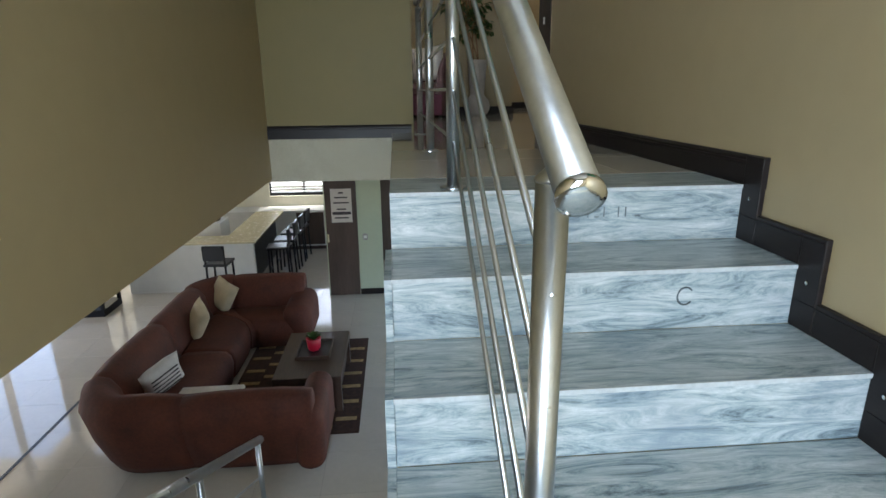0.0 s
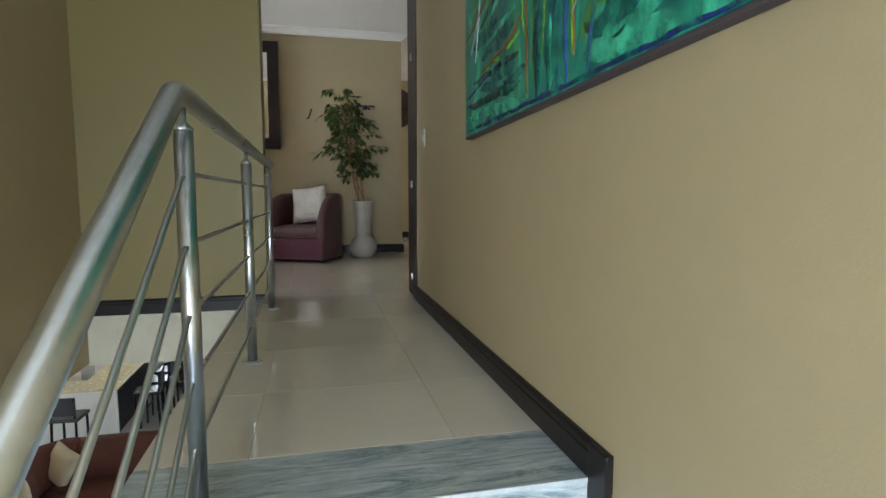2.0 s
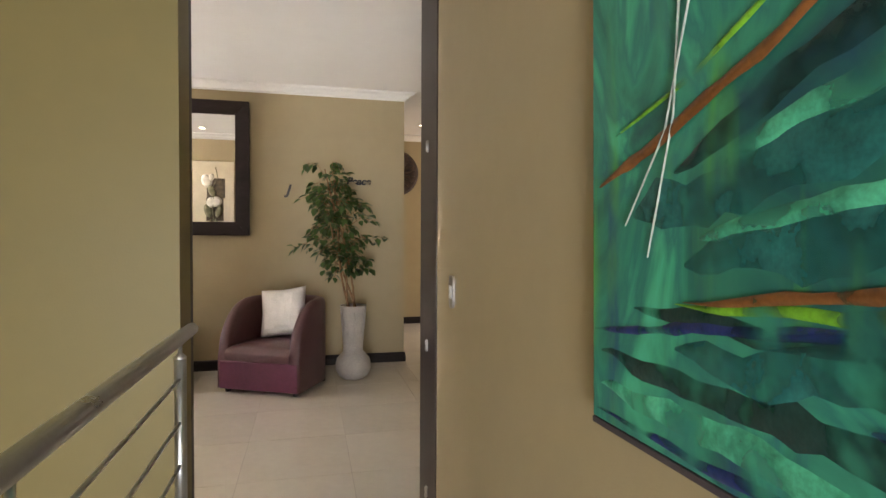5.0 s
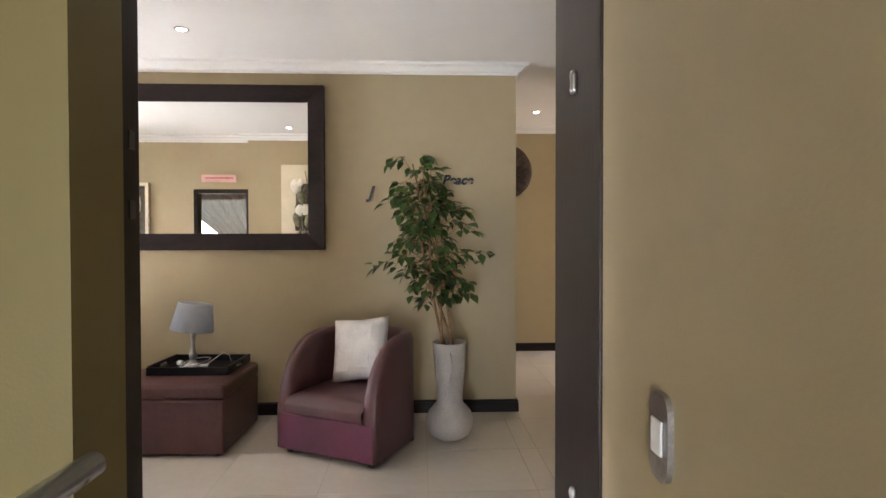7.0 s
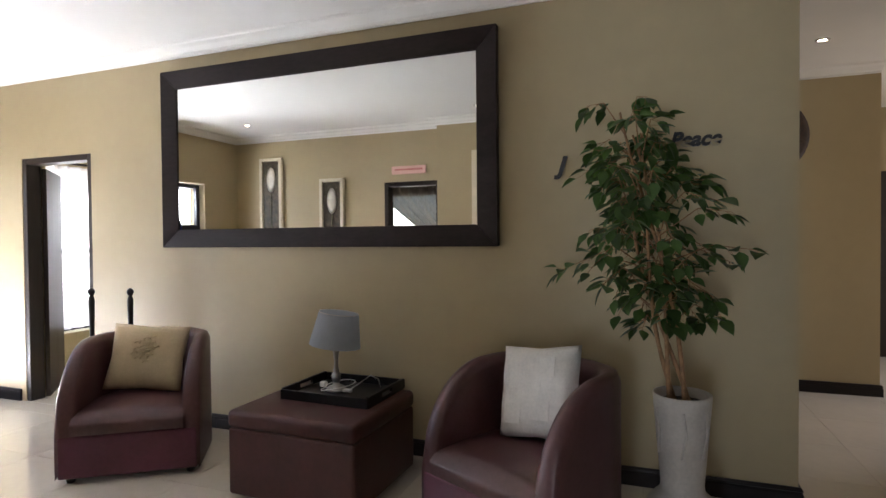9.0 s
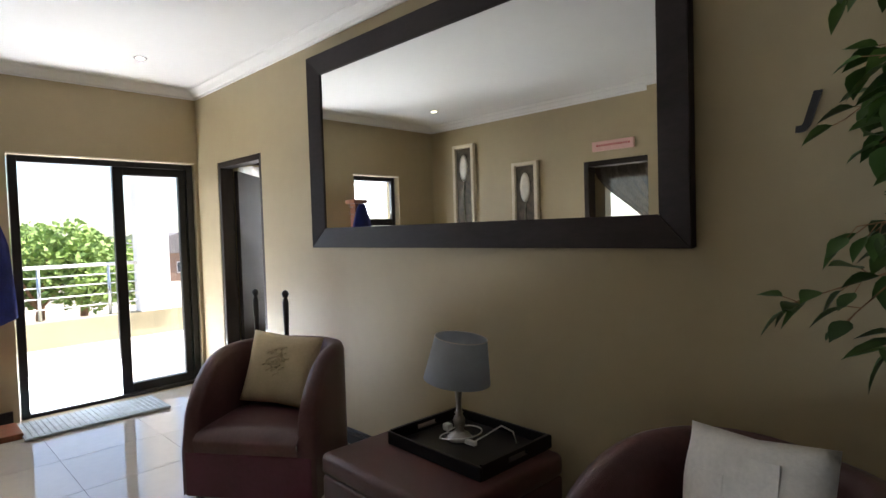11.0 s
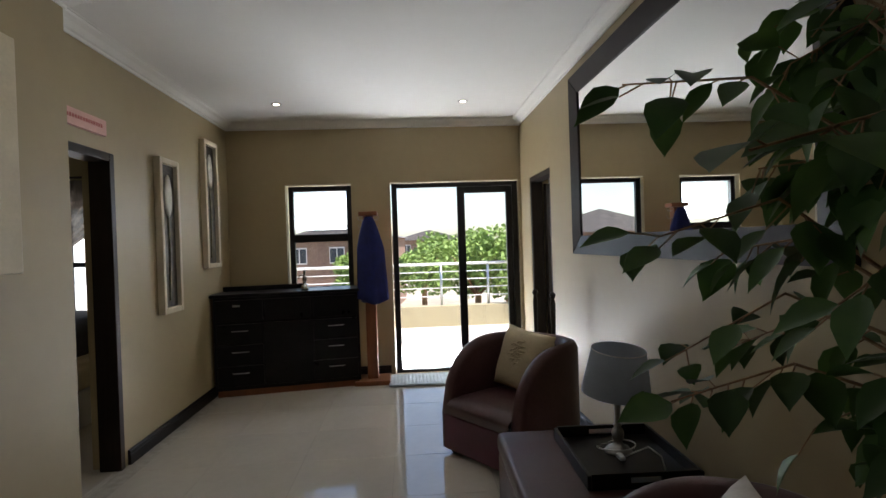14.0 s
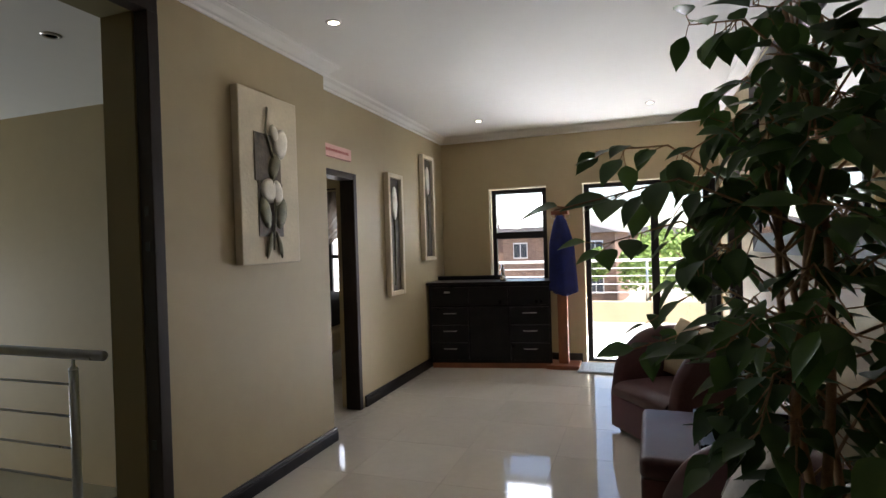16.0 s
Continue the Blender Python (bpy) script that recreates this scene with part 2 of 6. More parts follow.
def leaf_material():
    m = material("ficus_leaf", (0.085, 0.155, 0.034), 0.34, vary=0.3, scale=3, colour2=(0.036, 0.080, 0.022), rough_vary=0.1)
    t = m.node_tree
    g = t.nodes.new("ShaderNodeNewGeometry")
    hsv = t.nodes.new("ShaderNodeHueSaturation")
    rng = t.nodes.new("ShaderNodeMapRange")
    rng.inputs["To Min"].default_value, rng.inputs["To Max"].default_value = 0.55, 1.35
    t.links.new(g.outputs["Random Per Island"], rng.inputs[0]), t.links.new(rng.outputs[0], hsv.inputs["Value"])
    b = t.nodes["Principled BSDF"]
    src = b.inputs["Base Color"].links[0].from_socket
    t.links.new(src, hsv.inputs["Color"]), t.links.new(hsv.outputs[0], b.inputs["Base Color"])
    return m


LEAF = leaf_material()
let_light_through(LEAF, 0.3, 0.0)


def marble_material():
    """Weathered grey-blue print with long streaks along the step."""
    m = bpy.data.materials.new("weathered_grey_blue_tile")
    m.use_nodes = True
    t = m.node_tree
    b = t.nodes["Principled BSDF"]
    co = t.nodes.new("ShaderNodeTexCoord")
    info = t.nodes.new("ShaderNodeObjectInfo")
    shift = t.nodes.new("ShaderNodeVectorMath")
    shift.operation = "MULTIPLY_ADD"
    shift.inputs[1].default_value = (7, 13, 5)
    t.links.new(info.outputs["Random"], shift.inputs[0]), t.links.new(co.outputs["Object"], shift.inputs[2])
    mp = t.nodes.new("ShaderNodeMapping")
    mp.inputs["Scale"].default_value = (1.1, 6.5, 6.5)
    t.links.new(shift.outputs[0], mp.inputs[0])
    n = t.nodes.new("ShaderNodeTexNoise")
    n.inputs["Scale"].default_value, n.inputs["Detail"].default_value, n.inputs["Roughness"].default_value, n.inputs["Distortion"].default_value = 2.6, 13, 0.80, 1.5
    t.links.new(mp.outputs[0], n.inputs["Vector"])
    r = t.nodes.new("ShaderNodeValToRGB")
    e = r.color_ramp.elements
    e[0].position, e[0].color = 0.32, (0.035, 0.05, 0.06, 1)
    e[1].position, e[1].color = 0.66, (0.66, 0.69, 0.70, 1)
    for p, c in ((0.40, (0.15, 0.20, 0.23)), (0.47, (0.30, 0.37, 0.40)), (0.55, (0.45, 0.50, 0.52))):
        x = e.new(p)
        x.color = (*c, 1)
    t.links.new(n.outputs[0], r.inputs[0])
    n2 = t.nodes.new("ShaderNodeTexNoise")
    n2.inputs["Scale"].default_value, n2.inputs["Detail"].default_value = 3.2, 5
    t.links.new(shift.outputs[0], n2.inputs["Vector"])
    r2 = t.nodes.new("ShaderNodeValToRGB")
    r2.color_ramp.elements[0].position, r2.color_ramp.elements[1].position = 0.56, 0.74
    t.links.new(n2.outputs[0], r2.inputs[0])
    mx = t.nodes.new("ShaderNodeMix")
    mx.data_type = "RGBA"
    mx.inputs["B"].default_value = (0.13, 0.19, 0.25, 1)
    fac = t.nodes.new("ShaderNodeMath")
    fac.operation = "MULTIPLY"
    fac.inputs[1].default_value = 0.6
    t.links.new(r2.outputs[0], fac.inputs[0]), t.links.new(fac.outputs[0], mx.inputs["Factor"])
    t.links.new(r.outputs[0], mx.inputs["A"]), t.links.new(mx.outputs["Result"], b.inputs["Base Color"])
    b.inputs["Roughness"].default_value = 0.3
    bp = t.nodes.new("ShaderNodeBump")
    bp.inputs["Strength"].default_value, bp.inputs["Distance"].default_value = 0.15, 0.003
    t.links.new(n.outputs[0], bp.inputs["Height"]), t.links.new(bp.outputs[0], b.inputs["Normal"])
    return m


STEPTILE = marble_material()
STEPEDGE = material("pale_grey_tile_edge", (0.50, 0.54, 0.56), 0.45, vary=0.15, scale=9)


def canvas_paint():
    """Teal and green abstract ground with vertical drags of blue and lime."""
    m = bpy.data.materials.new("abstract_green_paint")
    m.use_nodes = True
    t = m.node_tree
    b = t.nodes["Principled BSDF"]
    co = t.nodes.new("ShaderNodeTexCoord")

    def streak(scale, detail, dist, stretch):
        mp = t.nodes.new("ShaderNodeMapping")
        mp.inputs["Scale"].default_value = stretch
        t.links.new(co.outputs["Object"], mp.inputs[0])
        n = t.nodes.new("ShaderNodeTexNoise")
        n.inputs["Scale"].default_value, n.inputs["Detail"].default_value, n.inputs["Distortion"].default_value = scale, detail, dist
        t.links.new(mp.outputs[0], n.inputs["Vector"])
        return n
    n1 = streak(3.0, 7, 1.2, (1, 1.6, 1.0))
    r = t.nodes.new("ShaderNodeValToRGB")
    e = r.color_ramp.elements
    e[0].position, e[0].color = 0.25, (0.008, 0.03, 0.13, 1)
    e[1].position, e[1].color = 0.72, (0.06, 0.56, 0.36, 1)
    for p, c in ((0.34, (0.006, 0.075, 0.085)), (0.42, (0.010, 0.15, 0.11)), (0.50, (0.022, 0.26, 0.17)), (0.56, (0.012, 0.18, 0.15)), (0.63, (0.035, 0.38, 0.22))):
        x = e.new(p)
        x.color = (*c, 1)
    t.links.new(n1.outputs[0], r.inputs[0])
    n2 = streak(4.5, 5, 0.4, (1, 2.4, 0.28))
    r2 = t.nodes.new("ShaderNodeValToRGB")
    r2.color_ramp.elements[0].position, r2.color_ramp.elements[1].position = 0.55, 0.68
    t.links.new(n2.outputs[0], r2.inputs[0])
    n3 = streak(6, 4, 0.5, (1, 1.5, 0.3))
    r3 = t.nodes.new("ShaderNodeValToRGB")
    r3.color_ramp.elements[0].color, r3.color_ramp.elements[1].color = (0.012, 0.035, 0.16, 1), (0.09, 0.42, 0.05, 1)
    r3.color_ramp.elements[0].position, r3.color_ramp.elements[1].position = 0.42, 0.62
    t.links.new(n3.outputs[0], r3.inputs[0])
    mx = t.nodes.new("ShaderNodeMix")
    mx.data_type = "RGBA"
    half = t.nodes.new("ShaderNodeMath")
    half.operation = "MULTIPLY"
    half.inputs[1].default_value = 0.7
    t.links.new(r2.outputs[0], half.inputs[0]), t.links.new(half.outputs[0], mx.inputs["Factor"])
    t.links.new(r.outputs[0], mx.inputs["A"]), t.links.new(r3.outputs[0], mx.inputs["B"])
    t.links.new(mx.outputs["Result"], b.inputs["Base Color"])
    b.inputs["Roughness"].default_value = 0.42
    bp = t.nodes.new("ShaderNodeBump")
    bp.inputs["Strength"].default_value, bp.inputs["Distance"].default_value = 0.5, 0.004
    t.links.new(n1.outputs[0], bp.inputs["Height"]), t.links.new(bp.outputs[0], b.inputs["Normal"])
    return m


PAINT = canvas_paint()


# ---- mesh helpers ----
def mesh_of(name, bm, mat, smooth=False):
    me = bpy.data.meshes.new(name)
    bm.normal_update()
    bm.to_mesh(me)
    bm.free()
    me.materials.append(mat)
    if smooth:
        for p in me.polygons:
            p.use_smooth = True
    return me


def part(name, bm, mat, parent=None, label="", smooth=False, m=None):
    ob = new(name, mesh_of(name, bm, mat, smooth))
    if parent is not None:
        ob.parent = parent
    if m is not None:
        ob.matrix_basis = m
    if label:
        tagged(ob, label)
    return ob


def thing(name, label, category, m=None, group="", kind=""):
    ob = new(name)
    ob.empty_display_size = 0.05
    ob.matrix_basis = m or Matrix()
    return tagged(ob, label, category, group, kind)


def box(x0, y0, z0, x1, y1, z1, bevel=0.0, bm=None, seg=2):
    bm = bm or bmesh.new()
    r = bmesh.ops.create_cube(bm, size=1.0, matrix=Matrix.LocRotScale(((x0 + x1) / 2, (y0 + y1) / 2, (z0 + z1) / 2), None, (abs(x1 - x0), abs(y1 - y0), abs(z1 - z0))))
    if bevel:
        vs = set(r["verts"])
        es = [e for e in bm.edges if e.verts[0] in vs and e.verts[1] in vs]
        bmesh.ops.bevel(bm, geom=es, offset=bevel, segments=seg, profile=0.5, affect="EDGES")
    return bm


def tube(points, radius, sides=12, bm=None, caps=True, taper=None):
    """A round bar along a run of points."""
    bm = bm or bmesh.new()
    pts = [Vector(p) for p in points]
    rings = []
    for i, p in enumerate(pts):
        d = (pts[min(i + 1, len(pts) - 1)] - pts[max(i - 1, 0)]).normalized()
        a = d.cross(Vector((0, 0, 1))) if abs(d.z) < 0.95 else d.cross(Vector((1, 0, 0)))
        a.normalize()
        c = d.cross(a)
        r = radius if taper is None else radius + (taper - radius) * i / (len(pts) - 1)
        rings.append([bm.verts.new(p + (a * math.cos(u) + c * math.sin(u)) * r) for u in (2 * math.pi * k / sides for k in range(sides))])
    for ra, rb in zip(rings, rings[1:]):
        for k in range(sides):
            bm.faces.new((ra[k], ra[(k + 1) % sides], rb[(k + 1) % sides], rb[k]))
    if caps:
        bm.faces.new(rings[0][::-1])
        bm.faces.new(rings[-1])
    bmesh.ops.recalc_face_normals(bm, faces=bm.faces)
    return bm


def lathe(profile, sides=32, bm=None, centre=(0, 0, 0), caps=True):
    """Turned shape from (radius, height) pairs."""
    bm = bm or bmesh.new()
    c = Vector(centre)
    rings = [[bm.verts.new(c + Vector((r * math.cos(2 * math.pi * k / sides), r * math.sin(2 * math.pi * k / sides), z))) for k in range(sides)] for r, z in profile]
    for ra, rb in zip(rings, rings[1:]):
        for k in range(sides):
            bm.faces.new((ra[k], ra[(k + 1) % sides], rb[(k + 1) % sides], rb[k]))
    for ring, r in ((rings[0], profile[0][0]), (rings[-1], profile[-1][0])):
        if caps and r > 1e-4:
            bm.faces.new(ring)
    bmesh.ops.remove_doubles(bm, verts=bm.verts, dist=1e-5)
    bmesh.ops.recalc_face_normals(bm, faces=bm.faces)
    return bm


def prism(outline, depth, bm=None):
    """A flat outline of (x, z) pairs pushed along y from 0 to depth."""
    bm = bm or bmesh.new()
    a = [bm.verts.new((x, 0, z)) for x, z in outline]
    b = [bm.verts.new((x, depth, z)) for x, z in outline]
    n = len(a)
    bm.faces.new(a)
    bm.faces.new(b[::-1])
    for k in range(n):
        bm.faces.new((a[k], b[k], b[(k + 1) % n], a[(k + 1) % n]))
    bmesh.ops.recalc_face_normals(bm, faces=bm.faces)
    return bm


def pillow_mesh(w, h, d, n=14, seed=0):
    bm = bmesh.new()
    grid = {}
    for side in (1, -1):
        for i in range(n + 1):
            for j in range(n + 1):
                u, v = 2 * i / n - 1, 2 * j / n - 1
                edge = i in (0, n) or j in (0, n)
                if side < 0 and edge:
                    grid[(side, i, j)] = grid[(1, i, j)]
                    continue
                bulge = ((1 - u ** 4) * (1 - v ** 4)) ** 0.55
                pinch = 1 - 0.07 * (1 - abs(u * v)) * max(abs(u), abs(v)) ** 4
                wr = 0.006 * noise.noise(Vector((u * 3 + seed, v * 3, side)))
                grid[(side, i, j)] = bm.verts.new((u * w / 2 * pinch, side * (d / 2 * bulge + wr * (not edge)), v * h / 2 * pinch))
        for i in range(n):
            for j in range(n):
                f = [grid[(side, i, j)], grid[(side, i + 1, j)], grid[(side, i + 1, j + 1)], grid[(side, i, j + 1)]]
                bm.faces.new(f if side > 0 else f[::-1])
    bmesh.ops.recalc_face_normals(bm, faces=bm.faces)
    return bm


def structure(name, bm, mat, label):
    return tagged(part(name, bm, mat), label, name.split("_")[0], kind="structure")


def wall_with_holes(axis, at, thick, a0, a1, z0, z1, holes):
    """A wall as blocks round its openings. axis 'x': the wall stands at x = at and runs along y. holes: (a0, a1, z0, z1)."""
    bm = bmesh.new()
    lo, hi = min(at, at + thick), max(at, at + thick)

    def block(p, q, r, s):
        if q - p > 1e-4 and s - r > 1e-4:
            box(*((lo, p, r, hi, q, s) if axis == "x" else (p, lo, r, q, hi, s)), bm=bm)
    cur = a0
    for h0, h1, hz0, hz1 in sorted(holes):
        block(cur, h0, z0, z1)
        block(h0, h1, z0, hz0)
        block(h0, h1, hz1, z1)
        cur = h1
    block(cur, a1, z0, z1)
    return bm


# ---- measures ----
MY = 8.06            # face of the mirror wall
EX = -4.33           # face of the end wall
LY = 4.84            # face of the recessed picture wall
TOP = 2.80           # upper ceiling
LOW = -3.15          # lower floor
SX = 1.415           # stair wall
VX = -0.757          # far side of the stair void
VY = 4.74            # end of the stair void
RISE, GO = 0.187, 0.31

# ---- large structure ----
structure("wall_stair", box(SX, -2.3, LOW, SX + 0.2, 4.70, 2.9), WALL, "tan painted stair wall, slightly scuffed")
structure("wall_void_side", box(VX - 0.14, -2.3, -0.35, VX, VY + 0.1, 2.9), WALL, "tan painted wall hanging over the living room")
structure("wall_door", wall_with_holes("y", VY, 0.20, VX, 1.6, -0.37, 2.9, [(0.372, SX, -0.03, 2.60)]), OLIVE_SHADED, "olive-tan painted wall round the tall doorway, shade in its colour")
bm = bmesh.new()
vs = [bm.verts.new((x, y, z)) for z in (0.0, TOP) for x, y in ((-1.215, LY - 0.1), (0.30, 4.94), (0.30, 5.015), (-1.215, 5.02))]
for f in ((0, 1, 2, 3), (4, 5, 6, 7), (0, 1, 5, 4), (1, 2, 6, 5), (2, 3, 7, 6), (3, 0, 4, 7)):
    bm.faces.new([vs[i] for i in f])
bmesh.ops.recalc_face_normals(bm, faces=bm.faces)
structure("wall_picture_near", bm, WALL, "tan painted wall beside the doorway")
structure("wall_picture_far", wall_with_holes("y", LY - 0.2, 0.2, EX, -1.215, 0, TOP, [(-2.0, -1.24, 0, 2.09)]), WALL, "tan painted wall with a bedroom doorway")
structure("wall_end", wall_with_holes("x", EX - 0.25, 0.25, 1.4, 10.2, -0.3, TOP, [(5.455, 6.17, 0.94, 2.12), (6.595, 8.03, 0.0, 2.12), (2.45, 3.75, 0.75, 2.0), (8.35, 9.35, 0.45, 2.05)]), WALL, "tan painted end wall with window and sliding door")
structure("wall_mirror", wall_with_holes("y", MY, 0.2, EX, 1.845, 0, TOP, [(-3.885, -3.06, 0, 2.08)]), WALL, "tan painted wall behind the armchairs")
structure("wall_hall_end", box(1.645, 10.48, 0, 2.98, 10.68, TOP), WALL, "tan painted wall at the end of the hall")
structure("wall_hall_side", box(1.645, MY + 0.2, 0, 1.845, 10.48, TOP), WALL, "tan painted hall wall")
structure("wall_passage_left", box(2.78, 10.68, 0, 2.98, 12.5, TOP), WALL, "tan painted passage wall")
structure("wall_passage_end", box(2.78, 12.4, 0, 5.6, 12.6, TOP), WALL, "tan painted passage end wall")
structure("wall_hall_right", box(3.05, 8.2, 0, 3.25, 9.0, TOP), WALL, "tan painted wall stub in the hall")
structure("wall_hall_return", box(3.25, 8.8, 0, 5.6, 9.0, TOP), WALL, "tan painted hall return wall")
# the opening is unseen, added to go with the hall's fill lamp
structure("wall_east", wall_with_holes("x", 5.4, 0.2, 4.5, 12.6, 0, TOP, [(9.7, 11.1, 0.9, 2.1)]), WALL, "tan painted outer wall")
structure("wall_room_south", box(1.6, 4.72, 0, 5.4, 4.95, TOP), WALL, "tan painted wall")
structure("wall_behind_stair", wall_with_holes("y", -2.5, 0.2, VX - 0.2, SX + 0.2, LOW, 2.9, [(-0.5, 0.6, -0.8, 0.9)]), WALL, "tan painted wall with the stair window")
structure("wall_bedroom_south", wall_with_holes("y", 1.4, 0.2, EX, VX - 0.14, 0, TOP, [(-3.5, -2.2, 0.7, 2.2)]), WALL, "tan painted bedroom wall")
structure("wall_bathroom_north", box(EX, 10.0, 0, 1.645, 10.2, TOP), CREAM, "cream bathroom wall")
structure("wall_bathroom_side", box(-2.6, MY + 0.2, 0, -2.45, 10.0, TOP), CREAM, "cream bathroom side wall")

structure("ceiling_room", box(EX - 0.3, 4.94, TOP, 5.6, 12.6, TOP + 0.15), CEILING, "white plastered ceiling")
structure("ceiling_bedroom", box(EX - 0.3, 1.3, TOP, VX, 4.94, TOP + 0.15), CEILING, "white bedroom ceiling")
structure("ceiling_stair", box(VX, -2.5, 2.60, SX, VY, 2.75), CEILING, "white ceiling above the stairs")

# slabs under the upper floor, whose lower faces are the living room's ceiling
SLAB = "cream plastered slab under the upper floor"
structure("floor_slab_room", box(EX - 0.25, VY, -0.37, 5.6, 13.4, -0.006), CREAM, SLAB)
structure("floor_slab_west", box(-5.6, -2.3, -0.37, VX - 0.14, VY, -0.006), CREAM, SLAB)
structure("floor_slab_landing", box(0.20, 2.07, -0.30, SX, VY, -0.006), CREAM, "cream slab of the landing")

# lower storey
structure("floor_living", box(-5.6, -2.5, LOW - 0.2, 1.6, 13.4, LOW - 0.006), GROUT, "grout bed of the living room floor")
structure("wall_living_west", wall_with_holes("x", -5.6, 0.2, -2.5, 13.4, LOW, -0.37, [(4.0, 9.2, LOW, -0.95)]), CREAM, "cream living room wall with wide glass doors")
structure("wall_kitchen_end", wall_with_holes("y", 13.2, 0.2, -5.6, 1.6, LOW, -0.37, [(-2.72, -1.2, -2.0, -0.95)]), CREAM, "cream kitchen wall with a wide window")
structure("wall_kitchen_side", wall_with_holes("y", 9.6, 0.15, -1.02, SX, LOW, -0.37, [(-1.0, -0.47, LOW, -1.05), (-0.06, 0.8, LOW, -1.05)]), GREENISH, "pale greenish wall with doorways")
structure("wall_store_back", box(-0.9, 11.6, LOW, SX, 11.7, -0.37), BROWNDOOR, "dark store room wall")
structure("wall_under_landing", box(0.22, 2.1, LOW, 0.32, 4.6, -0.30), CREAM, "cream wall under the landing")
structure("wall_living_south", box(-5.6, -2.5, LOW, VX - 0.2, -2.3, -0.37), CREAM, "cream living room wall")

# outside
bm = bmesh.new()
g = 40
verts = {}
for i in range(g + 1):
    for j in range(g + 1):
        x, y = -5.0 - (i / g) ** 2.2 * 900, ((j / g) * 2 - 1)
        y = 6 + math.copysign(abs(y) ** 2.0, y) * 700
        verts[i, j] = bm.verts.new((x, y, LOW - 0.4 + 0.25 * noise.noise(Vector((x * 0.05, y * 0.05, 0)))))
for i in range(g):
    for j in range(g):
        bm.faces.new((verts[i, j], verts[i, j + 1], verts[i + 1, j + 1], verts[i + 1, j]))
tagged(part("ground", bm, SAND), "dry pale sandy ground reaching the horizon", "ground", kind="structure")
structure("floor_balcony", box(-8.1, 3.0, -0.35, EX - 0.25, 9.4, -0.05), BALCONY, "pale sunlit balcony floor")
structure("wall_parapet", box(-8.25, 3.0, -0.6, -8.0, 9.4, 0.32, 0.01), PARAPET, "low cream rendered balcony parapet")
structure("wall_balcony_pier", box(-8.25, 8.58, 0.32, -7.95, 9.0, 2.6), WHITERENDER, "white rendered balcony pier")


def trim_run(name, pts, profile, mat, label):
    """A moulding along points on the floor plan; profile of (out, z) pairs; out points to the left of the run."""
    bm = bmesh.new()
    P = [Vector((x, y, 0)) for x, y in pts]
    rings = []
    for i, p in enumerate(P):
        d0 = (P[i] - P[i - 1]).normalized() if i else (P[1] - P[0]).normalized()
        d1 = (P[i + 1] - P[i]).normalized() if i < len(P) - 1 else d0
        n0, n1 = Vector((-d0.y, d0.x, 0)), Vector((-d1.y, d1.x, 0))
        n = (n0 + n1)
        n = n / max(0.2, n.dot(n0))
        rings.append([bm.verts.new(p + n * o + Vector((0, 0, z))) for o, z in profile])
    k = len(profile)
    for ra, rb in zip(rings, rings[1:]):
        for a in range(k):
            bm.faces.new((ra[a], ra[(a + 1) % k], rb[(a + 1) % k], rb[a]))
    bm.faces.new(rings[0])
    bm.faces.new(rings[-1][::-1])
    bmesh.ops.recalc_face_normals(bm, faces=bm.faces)
    return tagged(part(name, bm, mat), label, name, kind="structure")


SK = [(0.0, 0.0), (0.020, 0.0), (0.020, 0.068), (0.015, 0.072), (0.015, 0.080), (0.019, 0.084), (0.017, 0.092), (0.009, 0.100), (0.0, 0.100)]
SKL = "dark stained wooden skirting board"
trim_run("baseboard", [(1.845, 10.48), (1.845, MY), (-3.01, MY)], SK, SKIRT, SKL)
trim_run("baseboard", [(-3.94, MY), (EX, MY), (EX, 8.08)], [(o, z) for o, z in SK], SKIRT, SKL)
trim_run("baseboard", [(EX, 6.55), (EX, LY), (-2.05, LY)], SK, SKIRT, SKL)
trim_run("baseboard", [(-1.215, LY), (-1.215, 5.02), (0.30, 5.015)], [(o, z) for o, z in SK], SKIRT, SKL)
trim_run("baseboard", [(1.845, 10.48), (2.98, 10.48), (2.98, 12.4)], [(-o, z) for o, z in SK], SKIRT, SKL)
trim_run("baseboard", [(2.98, 12.4), (5.4, 12.4)], [(-o, z) for o, z in SK], SKIRT, SKL)
trim_run("baseboard", [(5.4, 9.0), (3.05, 9.0), (3.05, 8.2)], [(-o, z) for o, z in SK], SKIRT, SKL)
trim_run("baseboard", [(0.355, VY), (VX, VY)], [(o, z - 0.035) for o, z in SK], SKIRT, "dark stained band on the wall above the living room")
trim_run("baseboard", [(SX, 1.965), (SX, 4.70)], SK, SKIRT, SKL)
COR = [(0.0, TOP - 0.078), (0.012, TOP - 0.078), (0.014, TOP - 0.062), (0.032, TOP - 0.056), (0.060, TOP - 0.030), (0.092, TOP - 0.016), (0.096, TOP - 0.004), (0.11, TOP - 0.004), (0.11, TOP - 0.0005), (0.0, TOP - 0.0005)]
CORL = "white plaster cornice"
trim_run("cornice", [(EX, MY), (EX, LY), (-1.215, LY), (-1.215, 5.02), (0.30, 5.015), (0.301, 4.951), (5.4, 4.951)], COR, CEILING, CORL)
trim_run("cornice", [(2.98, 10.48), (1.845, 10.48), (1.845, MY), (EX, MY)], COR, CEILING, CORL)

